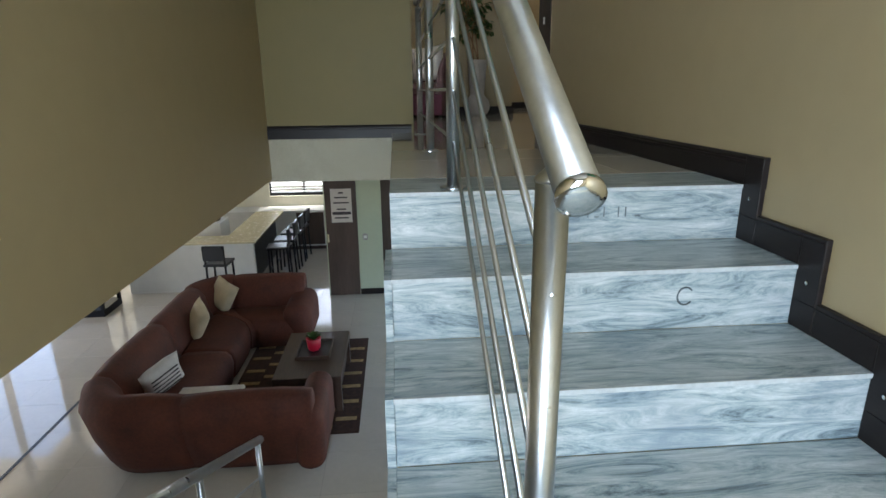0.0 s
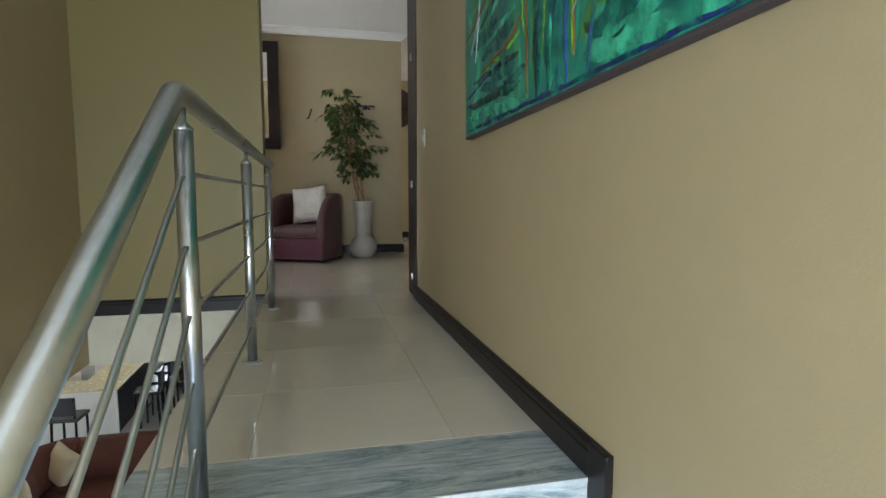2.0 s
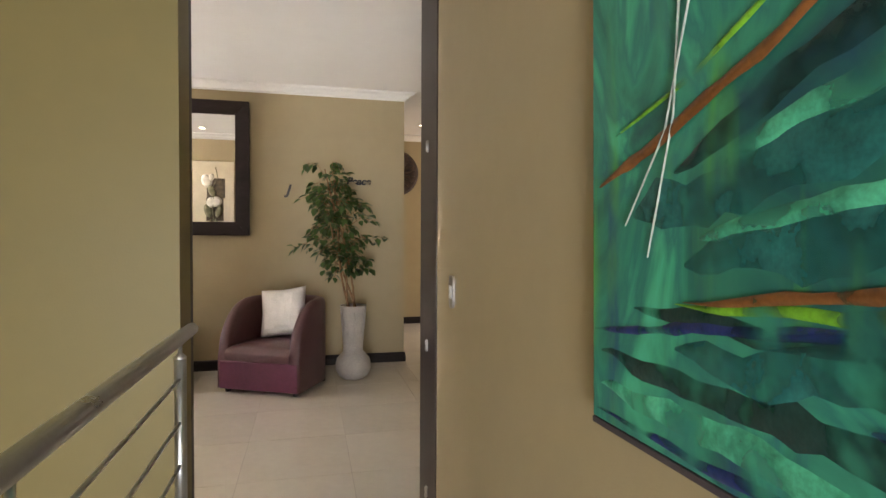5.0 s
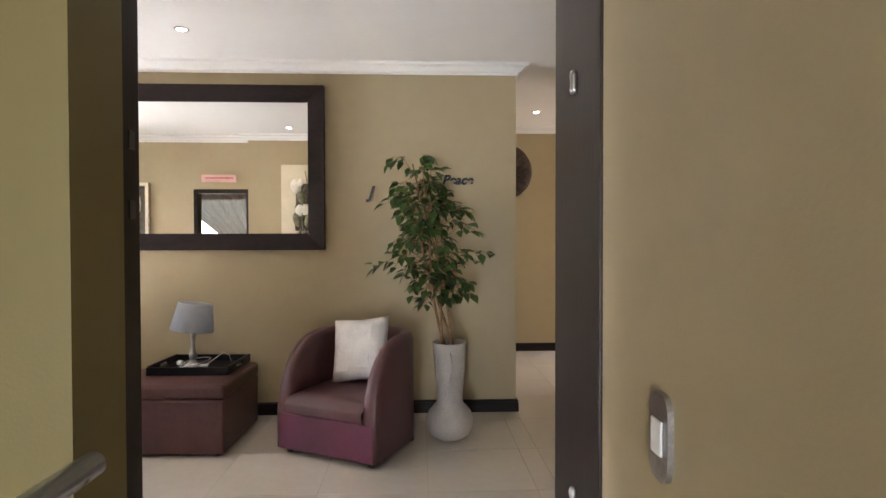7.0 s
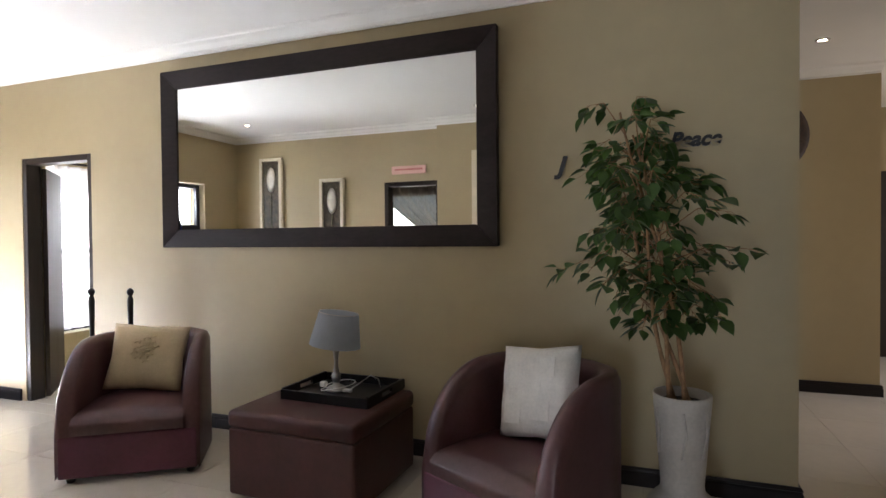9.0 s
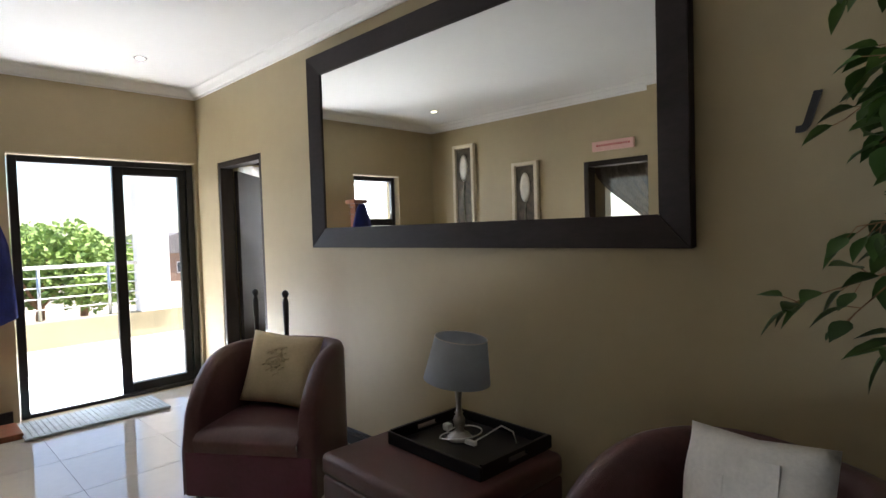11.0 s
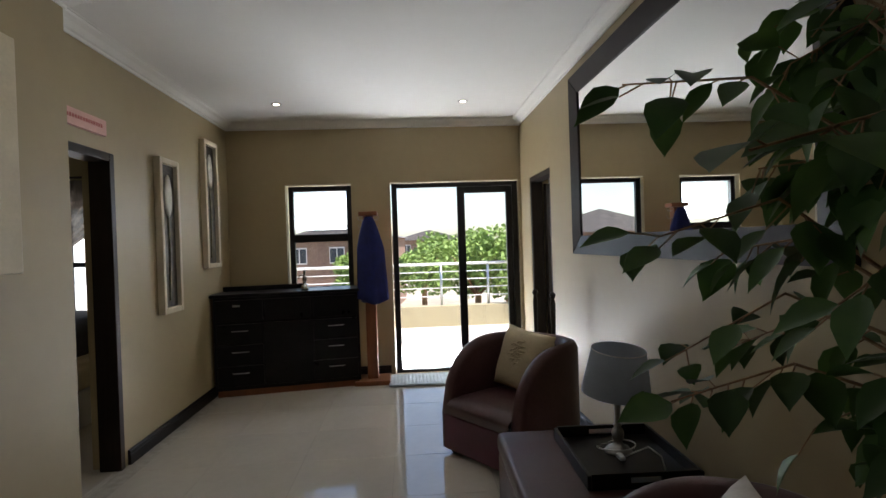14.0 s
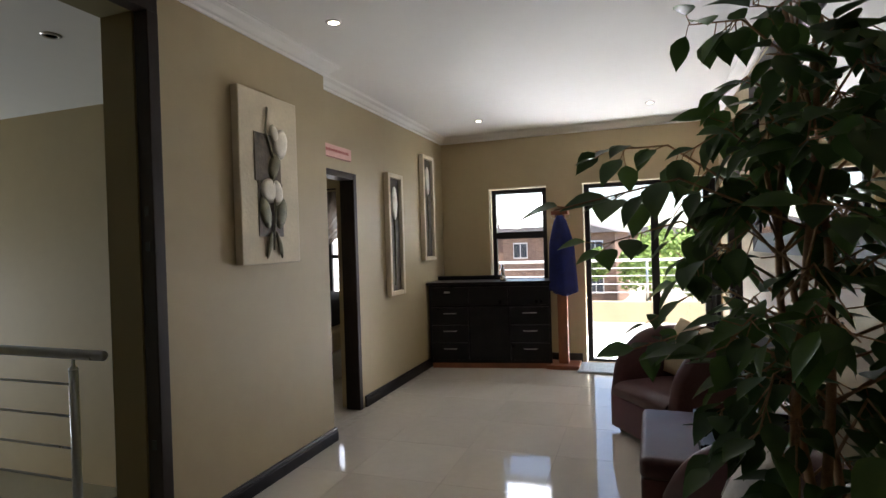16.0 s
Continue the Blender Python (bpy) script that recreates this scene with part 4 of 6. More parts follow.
# ---- furniture of the sitting area ----
def armchair(m, label, seed):
    """Tub chair facing -y: a rounded shell whose arms sweep down to the front."""
    c = thing("armchair", label, "armchair", m, group="tub armchairs by the mirror wall")
    W, D, T = 0.375, 0.36, 0.095
    n = 40

    def outline(off):
        pts = []
        for k in range(n + 1):
            u = k / n
            a = math.pi * (1 - u)
            # straight sides, round back
            x, y = math.cos(a) * (W - off), 0.0
            if u < 0.28:
                f = u / 0.28
                pts.append(Vector((-(W - off), -D + f * (D + 0.02))))
            elif u > 0.72:
                f = (1 - u) / 0.28
                pts.append(Vector(((W - off), -D + f * (D + 0.02))))
            else:
                b = math.pi * (1 - (u - 0.28) / 0.44)
                pts.append(Vector((math.copysign(abs(math.cos(b)) ** 0.8, math.cos(b)) * (W - off), 0.02 + math.sin(b) ** 0.8 * (0.34 - off))))
        return pts

    def height(u):
        f = min(u, 1 - u) / 0.5
        g = 1 - min(1, f / 0.66)
        return 0.33 + 0.44 * math.sqrt(max(0, 1 - g ** 2.3))
    bm = bmesh.new()
    o, i = outline(0.0), outline(T)
    prev = None
    for k in range(n + 1):
        u = k / n
        h = height(u)
        mid = (o[k] + i[k]) / 2
        row = [(o[k], 0.035), (o[k], 0.2), (o[k], h - 0.05), (o[k].lerp(mid, 0.3), h - 0.012), (mid, h), (i[k].lerp(mid, 0.3), h - 0.012), (i[k], h - 0.05), (i[k], 0.2)]
        cur = [bm.verts.new((p.x, p.y, z)) for p, z in row]
        if prev:
            for a in range(len(cur) - 1):
                bm.faces.new((prev[a], prev[a + 1], cur[a + 1], cur[a]))
        else:
            bm.faces.new(cur)
        prev = cur
    bm.faces.new(prev[::-1])
    bmesh.ops.recalc_face_normals(bm, faces=bm.faces)
    part("shell", bm, LEATHER, c, "brown leather tub shell", smooth=True)
    part("front_panel", box(-W + 0.012, -D - 0.004, 0.035, W - 0.012, -D + 0.06, 0.275, 0.012, seg=3), LEATHER_FRONT, c, "plum leather front panel", smooth=False)
    bm = bmesh.new()
    s = 14
    grid = [[None] * (s + 1) for _ in range(s + 1)]
    for a in range(s + 1):
        for b in range(s + 1):
            u, v = 2 * a / s - 1, b / s
            wd = (W - T + 0.012) * (1 if v < 0.55 else math.sqrt(max(0.02, 1 - ((v - 0.55) / 0.47) ** 2)))
            y = -D - 0.02 + v * (D + 0.02 + 0.02 + 0.24)
            crown = 0.385 + 0.028 * (1 - u ** 4) * (1 - (2 * v - 1) ** 4) - 0.035 * max(0, 1 - v / 0.09) ** 2
            grid[a][b] = bm.verts.new((u * wd, y, crown))
    for a in range(s):
        for b in range(s):
            bm.faces.new((grid[a][b], grid[a + 1][b], grid[a + 1][b + 1], grid[a][b + 1]))
    lowrow = [bm.verts.new((g[0].co.x, g[0].co.y + 0.012, 0.277)) for g in grid]
    midrow = [bm.verts.new((g[0].co.x, g[0].co.y - 0.008, 0.335)) for g in grid]
    for a in range(s):
        bm.faces.new((grid[a][0], midrow[a], midrow[a + 1], grid[a + 1][0]))
        bm.faces.new((midrow[a], lowrow[a], lowrow[a + 1], midrow[a + 1]))
    bmesh.ops.recalc_face_normals(bm, faces=bm.faces)
    part("seat_cushion", bm, LEATHER, c, "padded brown leather seat", smooth=True)
    for x in (-W + 0.06, W - 0.06):
        for y in (-D + 0.06, 0.2):
            part("foot", lathe([(0.022, 0), (0.026, 0.01), (0.024, 0.036)], 12), BLACKITEM, c, m=pose(x, y, 0))
    return c


RCHAIR = pose(0.625, 7.41, 0, 0, 0, -27)
LCHAIR = pose(-1.855, 7.48, 0, 0, 0, 34)
armchair(RCHAIR, "plum and brown leather tub armchair beside the plant", 1)
armchair(LCHAIR, "brown leather tub armchair near the sliding door", 2)
pw = thing("cushion", "white damask cushion leaning on the armchair", "cushion", RCHAIR @ pose(0.0, 0.06, 0.635, -19, -7, 8))
part("cover", pillow_mesh(0.42, 0.44, 0.15, seed=3), WHITECLOTH, pw, smooth=True)
for k, (x, z) in enumerate(((-0.08, 0.05), (0.07, 0.11), (0.05, -0.09), (-0.1, -0.11), (0.0, 0.0))):
    part("woven_square", box(x - 0.045, -0.0752, z - 0.045, x + 0.045, -0.071, z + 0.045, 0.001), WHITECLOTH, pw)
pc = thing("cushion", "cream linen cushion with a gathered flower on the armchair", "cushion", LCHAIR @ pose(0.0, 0.06, 0.62, -19, 5, -4))
part("cover", pillow_mesh(0.46, 0.42, 0.15, seed=9), CREAMCLOTH, pc, smooth=True)
bm = bmesh.new()
for k in range(26):
    a, r = k * 2.4, 0.006 + 0.0032 * k
    cx, cz = r * math.cos(a) * 0.8, 0.04 + r * math.sin(a) * 1.0
    tube([(cx - 0.018, -0.076, cz - 0.006), (cx, -0.086, cz + 0.006), (cx + 0.018, -0.076, cz + 0.012)], 0.0045, 6, bm)
part("gathered_flower", bm, CREAMCLOTH, pc, "ruffled fabric flower", smooth=True)

ott = thing("ottoman", "square maroon leather ottoman used as a table", "ottoman", pose(-0.565, 7.53, 0, 0, 0, -1.5))
part("body", box(-0.385, -0.345, 0.02, 0.385, 0.345, 0.375, 0.018, seg=3), OTTOMAN, ott)
part("top_pad", box(-0.39, -0.35, 0.372, 0.39, 0.35, 0.47, 0.03, seg=4), OTTOMAN, ott, "padded maroon leather top", smooth=True)
for x in (-0.32, 0.32):
    for y in (-0.28, 0.28):
        part("foot", lathe([(0.02, 0), (0.024, 0.024)], 10), BLACKITEM, ott, m=pose(x, y, 0))
tray = thing("tray", "dark wooden serving tray with raised sides", "tray", pose(-0.52, 7.66, 0.47, 0, 0, -2))
part("bottom", box(-0.27, -0.215, 0.001, 0.27, 0.215, 0.012), BLACKWOOD, tray)
for a, b in (((-0.28, -0.225), (0.28, -0.21)), ((-0.28, 0.21), (0.28, 0.225))):
    part("side", box(a[0], a[1], 0.001, b[0], b[1], 0.056, 0.003), BLACKWOOD, tray)
for s in (-1, 1):
    e = wall_with_holes("x", s * 0.28, -s * 0.015, -0.2095, 0.2095, 0.001, 0.062, [(-0.06, 0.06, 0.024, 0.046)])
    part("side", e, BLACKWOOD, tray)
lampo = thing("table_lamp", "silver candlestick table lamp with a grey-blue fabric shade", "lamp", pose(-0.583, 7.673, 0.483))
part("stem", lathe([(0.058, 0), (0.06, 0.006), (0.05, 0.014), (0.046, 0.022), (0.026, 0.03), (0.018, 0.045), (0.024, 0.06), (0.028, 0.085), (0.022, 0.10), (0.014, 0.11), (0.020, 0.118), (0.014, 0.126), (0.012, 0.16), (0.016, 0.215), (0.020, 0.236), (0.010, 0.246), (0.010, 0.27)], 28), SILVER, lampo, smooth=True)
sh = bmesh.new()
lathe([(0.150, 0.262), (0.116, 0.455), (0.113, 0.455), (0.147, 0.262)], 40, sh, caps=False)
sm = Matrix.Rotation(radians(7), 4, "Y") @ Matrix.Rotation(radians(-3), 4, "X")
bmesh.ops.transform(sh, matrix=Matrix.Translation((0, 0, 0.3)) @ sm @ Matrix.Translation((0, 0, -0.3)), verts=sh.verts)
part("shade", sh, SHADE, lampo, smooth=True)
rim = bmesh.new()
tube([(0.1155 * math.cos(a), 0.1155 * math.sin(a), 0.455) for a in (2 * math.pi * k / 40 for k in range(41))], 0.0025, 6, rim)
bmesh.ops.transform(rim, matrix=Matrix.Translation((0, 0, 0.3)) @ sm @ Matrix.Translation((0, 0, -0.3)), verts=rim.verts)
part("rim", rim, WHITECLOTH, lampo, "pale binding round the shade")
part("bulb", lathe([(0, 0.27), (0.014, 0.275), (0.03, 0.32), (0.02, 0.35), (0, 0.36)], 16), WHITEPLASTIC, lampo, smooth=True)
cord = thing("lamp_cord", "white lamp cable with plug and inline switch on the tray", "cable", pose(-0.583, 7.673, 0.483))
pts = [(0.04 - 0.1 * math.cos(a) - 0.02 * k / 20, -0.02 + 0.075 * math.sin(a), 0.006 + 0.05 * max(0, math.sin(a * 0.5 + 0.3))) for k in range(30) for a in (k * 0.27,)]
part("cable", tube(pts, 0.003, 8), WHITEPLASTIC, cord, smooth=True)
pts = [(0.05, -0.02, 0.008), (0.1, -0.01, 0.015), (0.15, 0.01, 0.05), (0.20, 0.05, 0.09), (0.23, 0.09, 0.06), (0.24, 0.10, 0.01)]
part("cable", tube(pts, 0.003, 8), WHITEPLASTIC, cord, smooth=True)
part("inline_switch", box(0.06, -0.035, 0.001, 0.115, -0.010, 0.02, 0.005), WHITEPLASTIC, cord)
part("plug", box(-0.13, 0.02, 0.001, -0.09, 0.055, 0.034, 0.008), WHITEPLASTIC, cord)

# tall vase and ficus
va = thing("floor_vase", "tall pale grey stone vase with a round foot", "vase", pose(1.275, 7.49, 0))
part("body", lathe([(0.09, 0), (0.135, 0.03), (0.160, 0.085), (0.164, 0.13), (0.150, 0.185), (0.118, 0.225), (0.094, 0.25), (0.090, 0.28), (0.096, 0.36), (0.106, 0.48), (0.116, 0.60), (0.122, 0.672), (0.120, 0.678), (0.110, 0.676), (0.106, 0.60)], 40), VASE, va, smooth=True)
for a in (0.6, 1.6, 3.6, 4.7, 5.6):
    part("relief_leaf", tube([(0.118 * math.cos(a), 0.118 * math.sin(a), 0.62), (0.113 * math.cos(a + 0.12), 0.113 * math.sin(a + 0.12), 0.52), (0.105 * math.cos(a - 0.05), 0.105 * math.sin(a - 0.05), 0.42)], 0.006, 6), VASE, va, smooth=True)
part("soil", lathe([(0, 0.64), (0.108, 0.635)], 20), SOIL, va)

fic = thing("ficus_plant", "artificial ficus tree with slender brown stems and glossy leaves", "plant", pose(1.265, 7.49, 0.63))
rng = random.Random(11)
stems = []
for k in range(4):
    a0 = k * math.pi / 2 + 0.4
    pts = []
    for j in range(14):
        f = j / 13
        a = a0 + f * 4.2
        r = 0.045 * (1 - 0.6 * f) + 0.03 * f * f
        pts.append(Vector((r * math.cos(a) - 0.20 * f, r * math.sin(a), f * (1.0 + 0.1 * k))))
    part("trunk", tube(pts, 0.0105, 8, taper=0.005), BARK, fic, "twisted brown stem", smooth=True)
    stems.append(pts)
leaves, rest = bmesh.new(), bmesh.new()


def leaf(bm, base, way, up, length, wide=(0.27, 0.34)):
    sidev = way.cross(up).normalized()
    nrm = sidev.cross(way).normalized()
    rows = ((0.0, 0.04), (0.14, 0.62), (0.33, 1.0), (0.55, 0.90), (0.78, 0.48), (0.92, 0.14), (1.0, 0.0))
    prev = None
    wmax = length * rng.uniform(*wide)
    bend = rng.uniform(0.05, 0.28) * length
    for f, wf in rows:
        c = base + way * (length * f) - nrm * (bend * f * f)
        wv = sidev * (wmax * wf)
        lift = nrm * (wmax * wf * 0.3)
        row = [bm.verts.new(c - wv + lift), bm.verts.new(c), bm.verts.new(c + wv + lift)] if wf > 0.01 else [bm.verts.new(c)]
        if prev:
            if len(row) == 3:
                bm.faces.new((prev[0], prev[1], row[1], row[0]))
                bm.faces.new((prev[1], prev[2], row[2], row[1]))
            else:
                bm.faces.new((prev[0], prev[1], row[0]))
                bm.faces.new((prev[1], prev[2], row[0]))
        prev = row


NB = 66
for b in range(NB):
    hz = b / (NB - 1)
    stp = stems[b % 4]
    p = stp[min(13, int((0.36 + 0.64 * hz) * 13))]
    ang = b * 2.39996 + rng.uniform(-0.4, 0.4)
    reach = rng.uniform(0.19, 0.40) * (1.05 - 0.75 * abs(hz - 0.40))
    if math.sin(ang) > 0.2:
        reach *= 0.88
    if hz < 0.3 and math.cos(ang) < 0.2:
        reach *= 0.7
    if hz > 0.6 and math.cos(ang) > 0:
        reach *= 0.7
    if 0.15 < hz < 0.5 and math.cos(ang) > 0.3:
        reach *= 1.2
    if 0.45 < hz < 0.8 and math.cos(ang) < 0.2:
        reach *= 1.1
    if b % 9 == 4:
        reach *= 1.12
    out = Vector((math.cos(ang), math.sin(ang), 0))
    end = p + out * reach + Vector((0, 0, rng.uniform(-0.06, 0.10) + 0.10 * hz))
    mid = p.lerp(end, 0.55) + Vector((0, 0, 0.06 + 0.04 * rng.random()))
    part("twig", tube([p, mid, end], 0.0034, 5, caps=False, taper=0.0013), BARK, fic)
    for t in range(rng.randint(9, 13)):
        g = 0.22 + 0.83 * rng.random() ** 0.8
        q = (p.lerp(mid, g / 0.55) if g < 0.55 else mid.lerp(end, min(1.0, (g - 0.55) / 0.45)))
        a2 = ang + rng.uniform(-1.7, 1.7)
        flat = Vector((math.cos(a2), math.sin(a2), 0))
        d = (flat * rng.uniform(0.5, 1.0) + Vector((0, 0, rng.uniform(-1.0, 0.15)))).normalized()
        s0 = q + d * rng.uniform(0.012, 0.045) + Vector((0, 0, rng.uniform(-0.015, 0.015)))
        tube([q, s0], 0.0012, 4, rest, caps=False)
        leaf(leaves, s0, d, (flat * rng.uniform(0.3, 1.1) + Vector((rng.uniform(-0.5, 0.5), rng.uniform(-0.5, 0.5), 0.9))).normalized(), rng.uniform(0.060, 0.098))
tagged(part("leaf_stalk", rest, BARK, fic), "thin brown leaf stalks", kind="stuff")
tagged(part("foliage", leaves, LEAF, fic, smooth=True), "glossy pointed green leaves", kind="stuff")

# paired ball-topped posts behind the armchair
st = thing("slender_stand", "dark stand with two ball-topped tapering posts behind the armchair", "stand", pose(-2.62, 7.86, 0, 0, 0, 12))
for x in (-0.16, 0.16):
    part("post", lathe([(0.010, 0.03), (0.012, 0.5), (0.022, 0.93), (0.016, 0.955), (0.010, 0.962), (0.020, 0.975), (0.026, 0.992), (0.020, 1.01), (0.006, 1.02), (0, 1.022)], 14), BLACKITEM, st, smooth=True, m=pose(x, 0, 0))
part("crossbar", box(-0.15, -0.012, 0.35, 0.15, 0.012, 0.38, 0.003), BLACKITEM, st)
part("base", box(-0.2, -0.1, 0.0, 0.2, 0.1, 0.03, 0.006), BLACKITEM, st)

# ---- window end ----
DRES = pose(-3.768, 5.565, 0, 0, 0, 90 + 9.5 - 0)
dr = thing("dresser", "black-brown wooden dresser with six drawers and silver handles", "dresser", DRES)
# local: x along the front, -y towards the room
L = 0.70
DZ = 1.0
part("plinth", box(-L + 0.02, 0.02, 0, L - 0.02, 0.42, 0.06), REDWOOD, dr, "reddish worn plinth")
part("body", box(-L, 0.012, 0.06, L, 0.43, DZ - 0.03, 0.004), BLACKWOOD, dr)
part("top", box(-L - 0.03, -0.02, DZ - 0.03, L + 0.03, 0.44, DZ, 0.010, seg=3), BLACKWOOD, dr, "glossy black-brown top")
part("back_rail", box(-L - 0.02, 0.42, DZ, L * 0.25, 0.445, DZ + 0.05, 0.01), BLACKWOOD, dr)
for cx in (-0.46, 0.46):
    for r in range(3):
        z0 = 0.10 + r * 0.205
        d = part("drawer", box(cx - 0.215, -0.008, z0, cx + 0.215, 0.011, z0 + 0.195, 0.004), BLACKWOOD, dr)
        part("handle", tube([(cx - 0.075, -0.008, z0 + 0.13), (cx - 0.07, -0.03, z0 + 0.13), (cx + 0.07, -0.03, z0 + 0.13), (cx + 0.075, -0.008, z0 + 0.13)], 0.005, 8), SILVER, d, "slim silver bar handle", smooth=True)
part("cupboard_door", box(-0.235, -0.006, 0.10, 0.235, 0.011, 0.71, 0.004), BLACKWOOD, dr)
for cx in (-0.46, 0.0, 0.46):
    part("top_drawer", box(cx - 0.22, -0.008, 0.73, cx + 0.22, 0.011, 0.94, 0.004), BLACKWOOD, dr)
part("label_plate", box(-0.52, -0.014, 0.875, -0.45, -0.0085, 0.895), SILVER, dr, "small silver plate")
fig = thing("ornament", "small silver spray bottle shaped ornament on the dresser", "ornament", pose(-3.86, 5.72, DZ))
part("body", lathe([(0.036, 0), (0.04, 0.02), (0.034, 0.05), (0.016, 0.065), (0.02, 0.09), (0.026, 0.12), (0.014, 0.15), (0.009, 0.17), (0.014, 0.185), (0.01, 0.205), (0, 0.21)], 20), CHROME, fig, smooth=True)
part("spout", tube([(0, 0, 0.16), (0, -0.05, 0.15), (0, -0.06, 0.12)], 0.006, 8), CHROME, fig, smooth=True)

cs = thing("coat_stand", "reddish wooden coat stand with metal hooks", "coat stand", pose(-4.02, 6.37, 0))
part("base", box(-0.17, -0.18, 0, 0.17, 0.18, 0.045, 0.006), REDWOOD, cs)
part("post", box(-0.05, -0.055, 0.045, 0.05, 0.055, 1.74, 0.006), REDWOOD, cs)
part("cap", box(-0.085, -0.095, 1.74, 0.085, 0.095, 1.785, 0.006), REDWOOD, cs)
for y, s in ((0.056, 1), (-0.056, -1)):
    for z in (1.62, 1.70):
        part("hook", tube([(0, y, z), (0, y + s * 0.04, z), (0, y + s * 0.055, z + 0.03)], 0.0045, 6), SILVER, cs)
tw = thing("bathrobe", "royal blue towelling robe hanging on the coat stand", "robe", pose(-3.93, 6.38, 0))
bm = bmesh.new()
prev = None
n = 28
for j in range(16):
    f = j / 15
    z = 1.73 - 0.87 * f
    wdt = 0.035 + 0.095 * min(1, f * 2.6) ** 0.7 + 0.015 * f
    dpt = 0.035 + 0.045 * min(1, f * 2)
    row = []
    for k in range(n):
        a = 2 * math.pi * k / n
        fold = 1 + 0.16 * f * math.sin(a * 5 + 1.5 * f) + 0.06 * math.sin(a * 11)
        row.append(bm.verts.new((0.02 + dpt * math.cos(a) * fold, 0.015 * f + wdt * math.sin(a) * fold, z - 0.03 * f * math.sin(a * 2 + 1))))
    if prev:
        for k in range(n):
            bm.faces.new((prev[k], prev[(k + 1) % n], row[(k + 1) % n], row[k]))
    else:
        bm.faces.new(row)
    prev = row
bm.faces.new(prev)
bmesh.ops.recalc_face_normals(bm, faces=bm.faces)
part("cloth", bm, BLUECLOTH, tw, smooth=True)
mat = thing("door_mat", "pale blue cotton mat in front of the sliding door", "mat", pose(-3.97, 7.03, 0.008, 0, 0, 0))
bm = box(-0.23, -0.49, 0, 0.23, 0.49, 0.014, 0.005)
part("pile", bm, MATCLOTH, mat)
for k in range(26):
    part("rib", box(-0.228, -0.48 + k * 0.0375, 0.0135, 0.228, -0.458 + k * 0.0375, 0.018, 0.002, seg=1), MATCLOTH, mat)


def glazing(name, label, m, bars, panes):
    """A window in the plane x = 0, seen along y and z: bars and panes as (y0, z0, y1, z1, depth offset)."""
    wdo = tagged(thing(name, label, "window", m), kind="structure")
    for y0, z0, y1, z1, o in bars:
        part("window_frame", box(-0.03 + o, y0, z0, 0.025 + o, y1, z1, 0.004, seg=1), ALU, wdo)
    for y0, z0, y1, z1, o in panes:
        p = part("pane", box(-0.004 + o, y0, z0, 0.0 + o, y1, z1), GLASS, wdo)
        p.visible_shadow = False
    return wdo


glazing("window_1", "dark aluminium window of two panes", pose(EX - 0.09, 0, 0),
        [(5.475, 0.945, 5.53, 2.105, 0), (6.11, 0.945, 6.165, 2.105, 0), (5.53, 2.05, 6.11, 2.105, 0), (5.53, 0.945, 6.11, 0.995, 0), (5.53, 1.49, 6.11, 1.575, 0)],
        [(5.53, 0.995, 6.11, 1.49, 0), (5.53, 1.575, 6.11, 2.05, 0)])
glazing("window_2", "dark aluminium sliding glass door", pose(EX - 0.07, 0, 0),
        [(6.61, 0.0, 6.67, 2.11, 0), (7.965, 0.0, 8.025, 2.11, 0), (6.67, 2.06, 7.965, 2.11, 0), (6.67, 0.0, 7.965, 0.03, 0), (7.345, 0.03, 7.43, 2.06, -0.03), (7.43, 1.99, 7.93, 2.06, -0.03), (7.43, 0.03, 7.93, 0.11, -0.03), (7.90, 0.03, 7.965, 2.06, -0.03)],
        [(7.43, 0.11, 7.90, 1.99, -0.03), (6.67, 0.03, 7.345, 2.06, -0.075)])
structure("trim_window_reveal", box(EX - 0.05, 5.457, 2.107, EX + 0.004, 6.168, 2.122), WALL_PALE, "pale plaster edge over the window")
structure("trim_door_reveal", box(EX - 0.04, 6.597, 2.113, EX + 0.004, 8.028, 2.124), WALL_PALE, "pale plaster edge over the sliding door")
structure("window_sill_inner", box(EX - 0.06, 5.44, 0.915, EX + 0.02, 6.185, 0.943, 0.004), WALL_PALE, "pale plaster sill under the window")
glazing("window_3", "bedroom window with dark bars", pose(EX - 0.12, 0, 0), [(2.46, 0.76, 2.51, 1.99, 0), (3.69, 0.76, 3.74, 1.99, 0), (2.51, 1.94, 3.69, 1.99, 0), (2.51, 0.76, 3.69, 0.81, 0), (3.08, 0.81, 3.13, 1.94, 0), (2.51, 1.3, 3.08, 1.35, 0), (3.13, 1.3, 3.69, 1.35, 0)], [(2.51, 0.81, 3.69, 1.94, 0.01)])
glazing("window_4", "bathroom window of frosted panes", pose(EX - 0.12, 0, 0), [(8.36, 0.46, 8.41, 2.04, 0), (9.29, 0.46, 9.34, 2.04, 0), (8.41, 1.99, 9.29, 2.04, 0), (8.41, 0.46, 9.29, 0.51, 0), (8.41, 1.25, 9.29, 1.30, 0), (8.83, 0.51, 8.87, 1.25, 0)], [(8.41, 0.51, 9.29, 1.99, 0.01)])


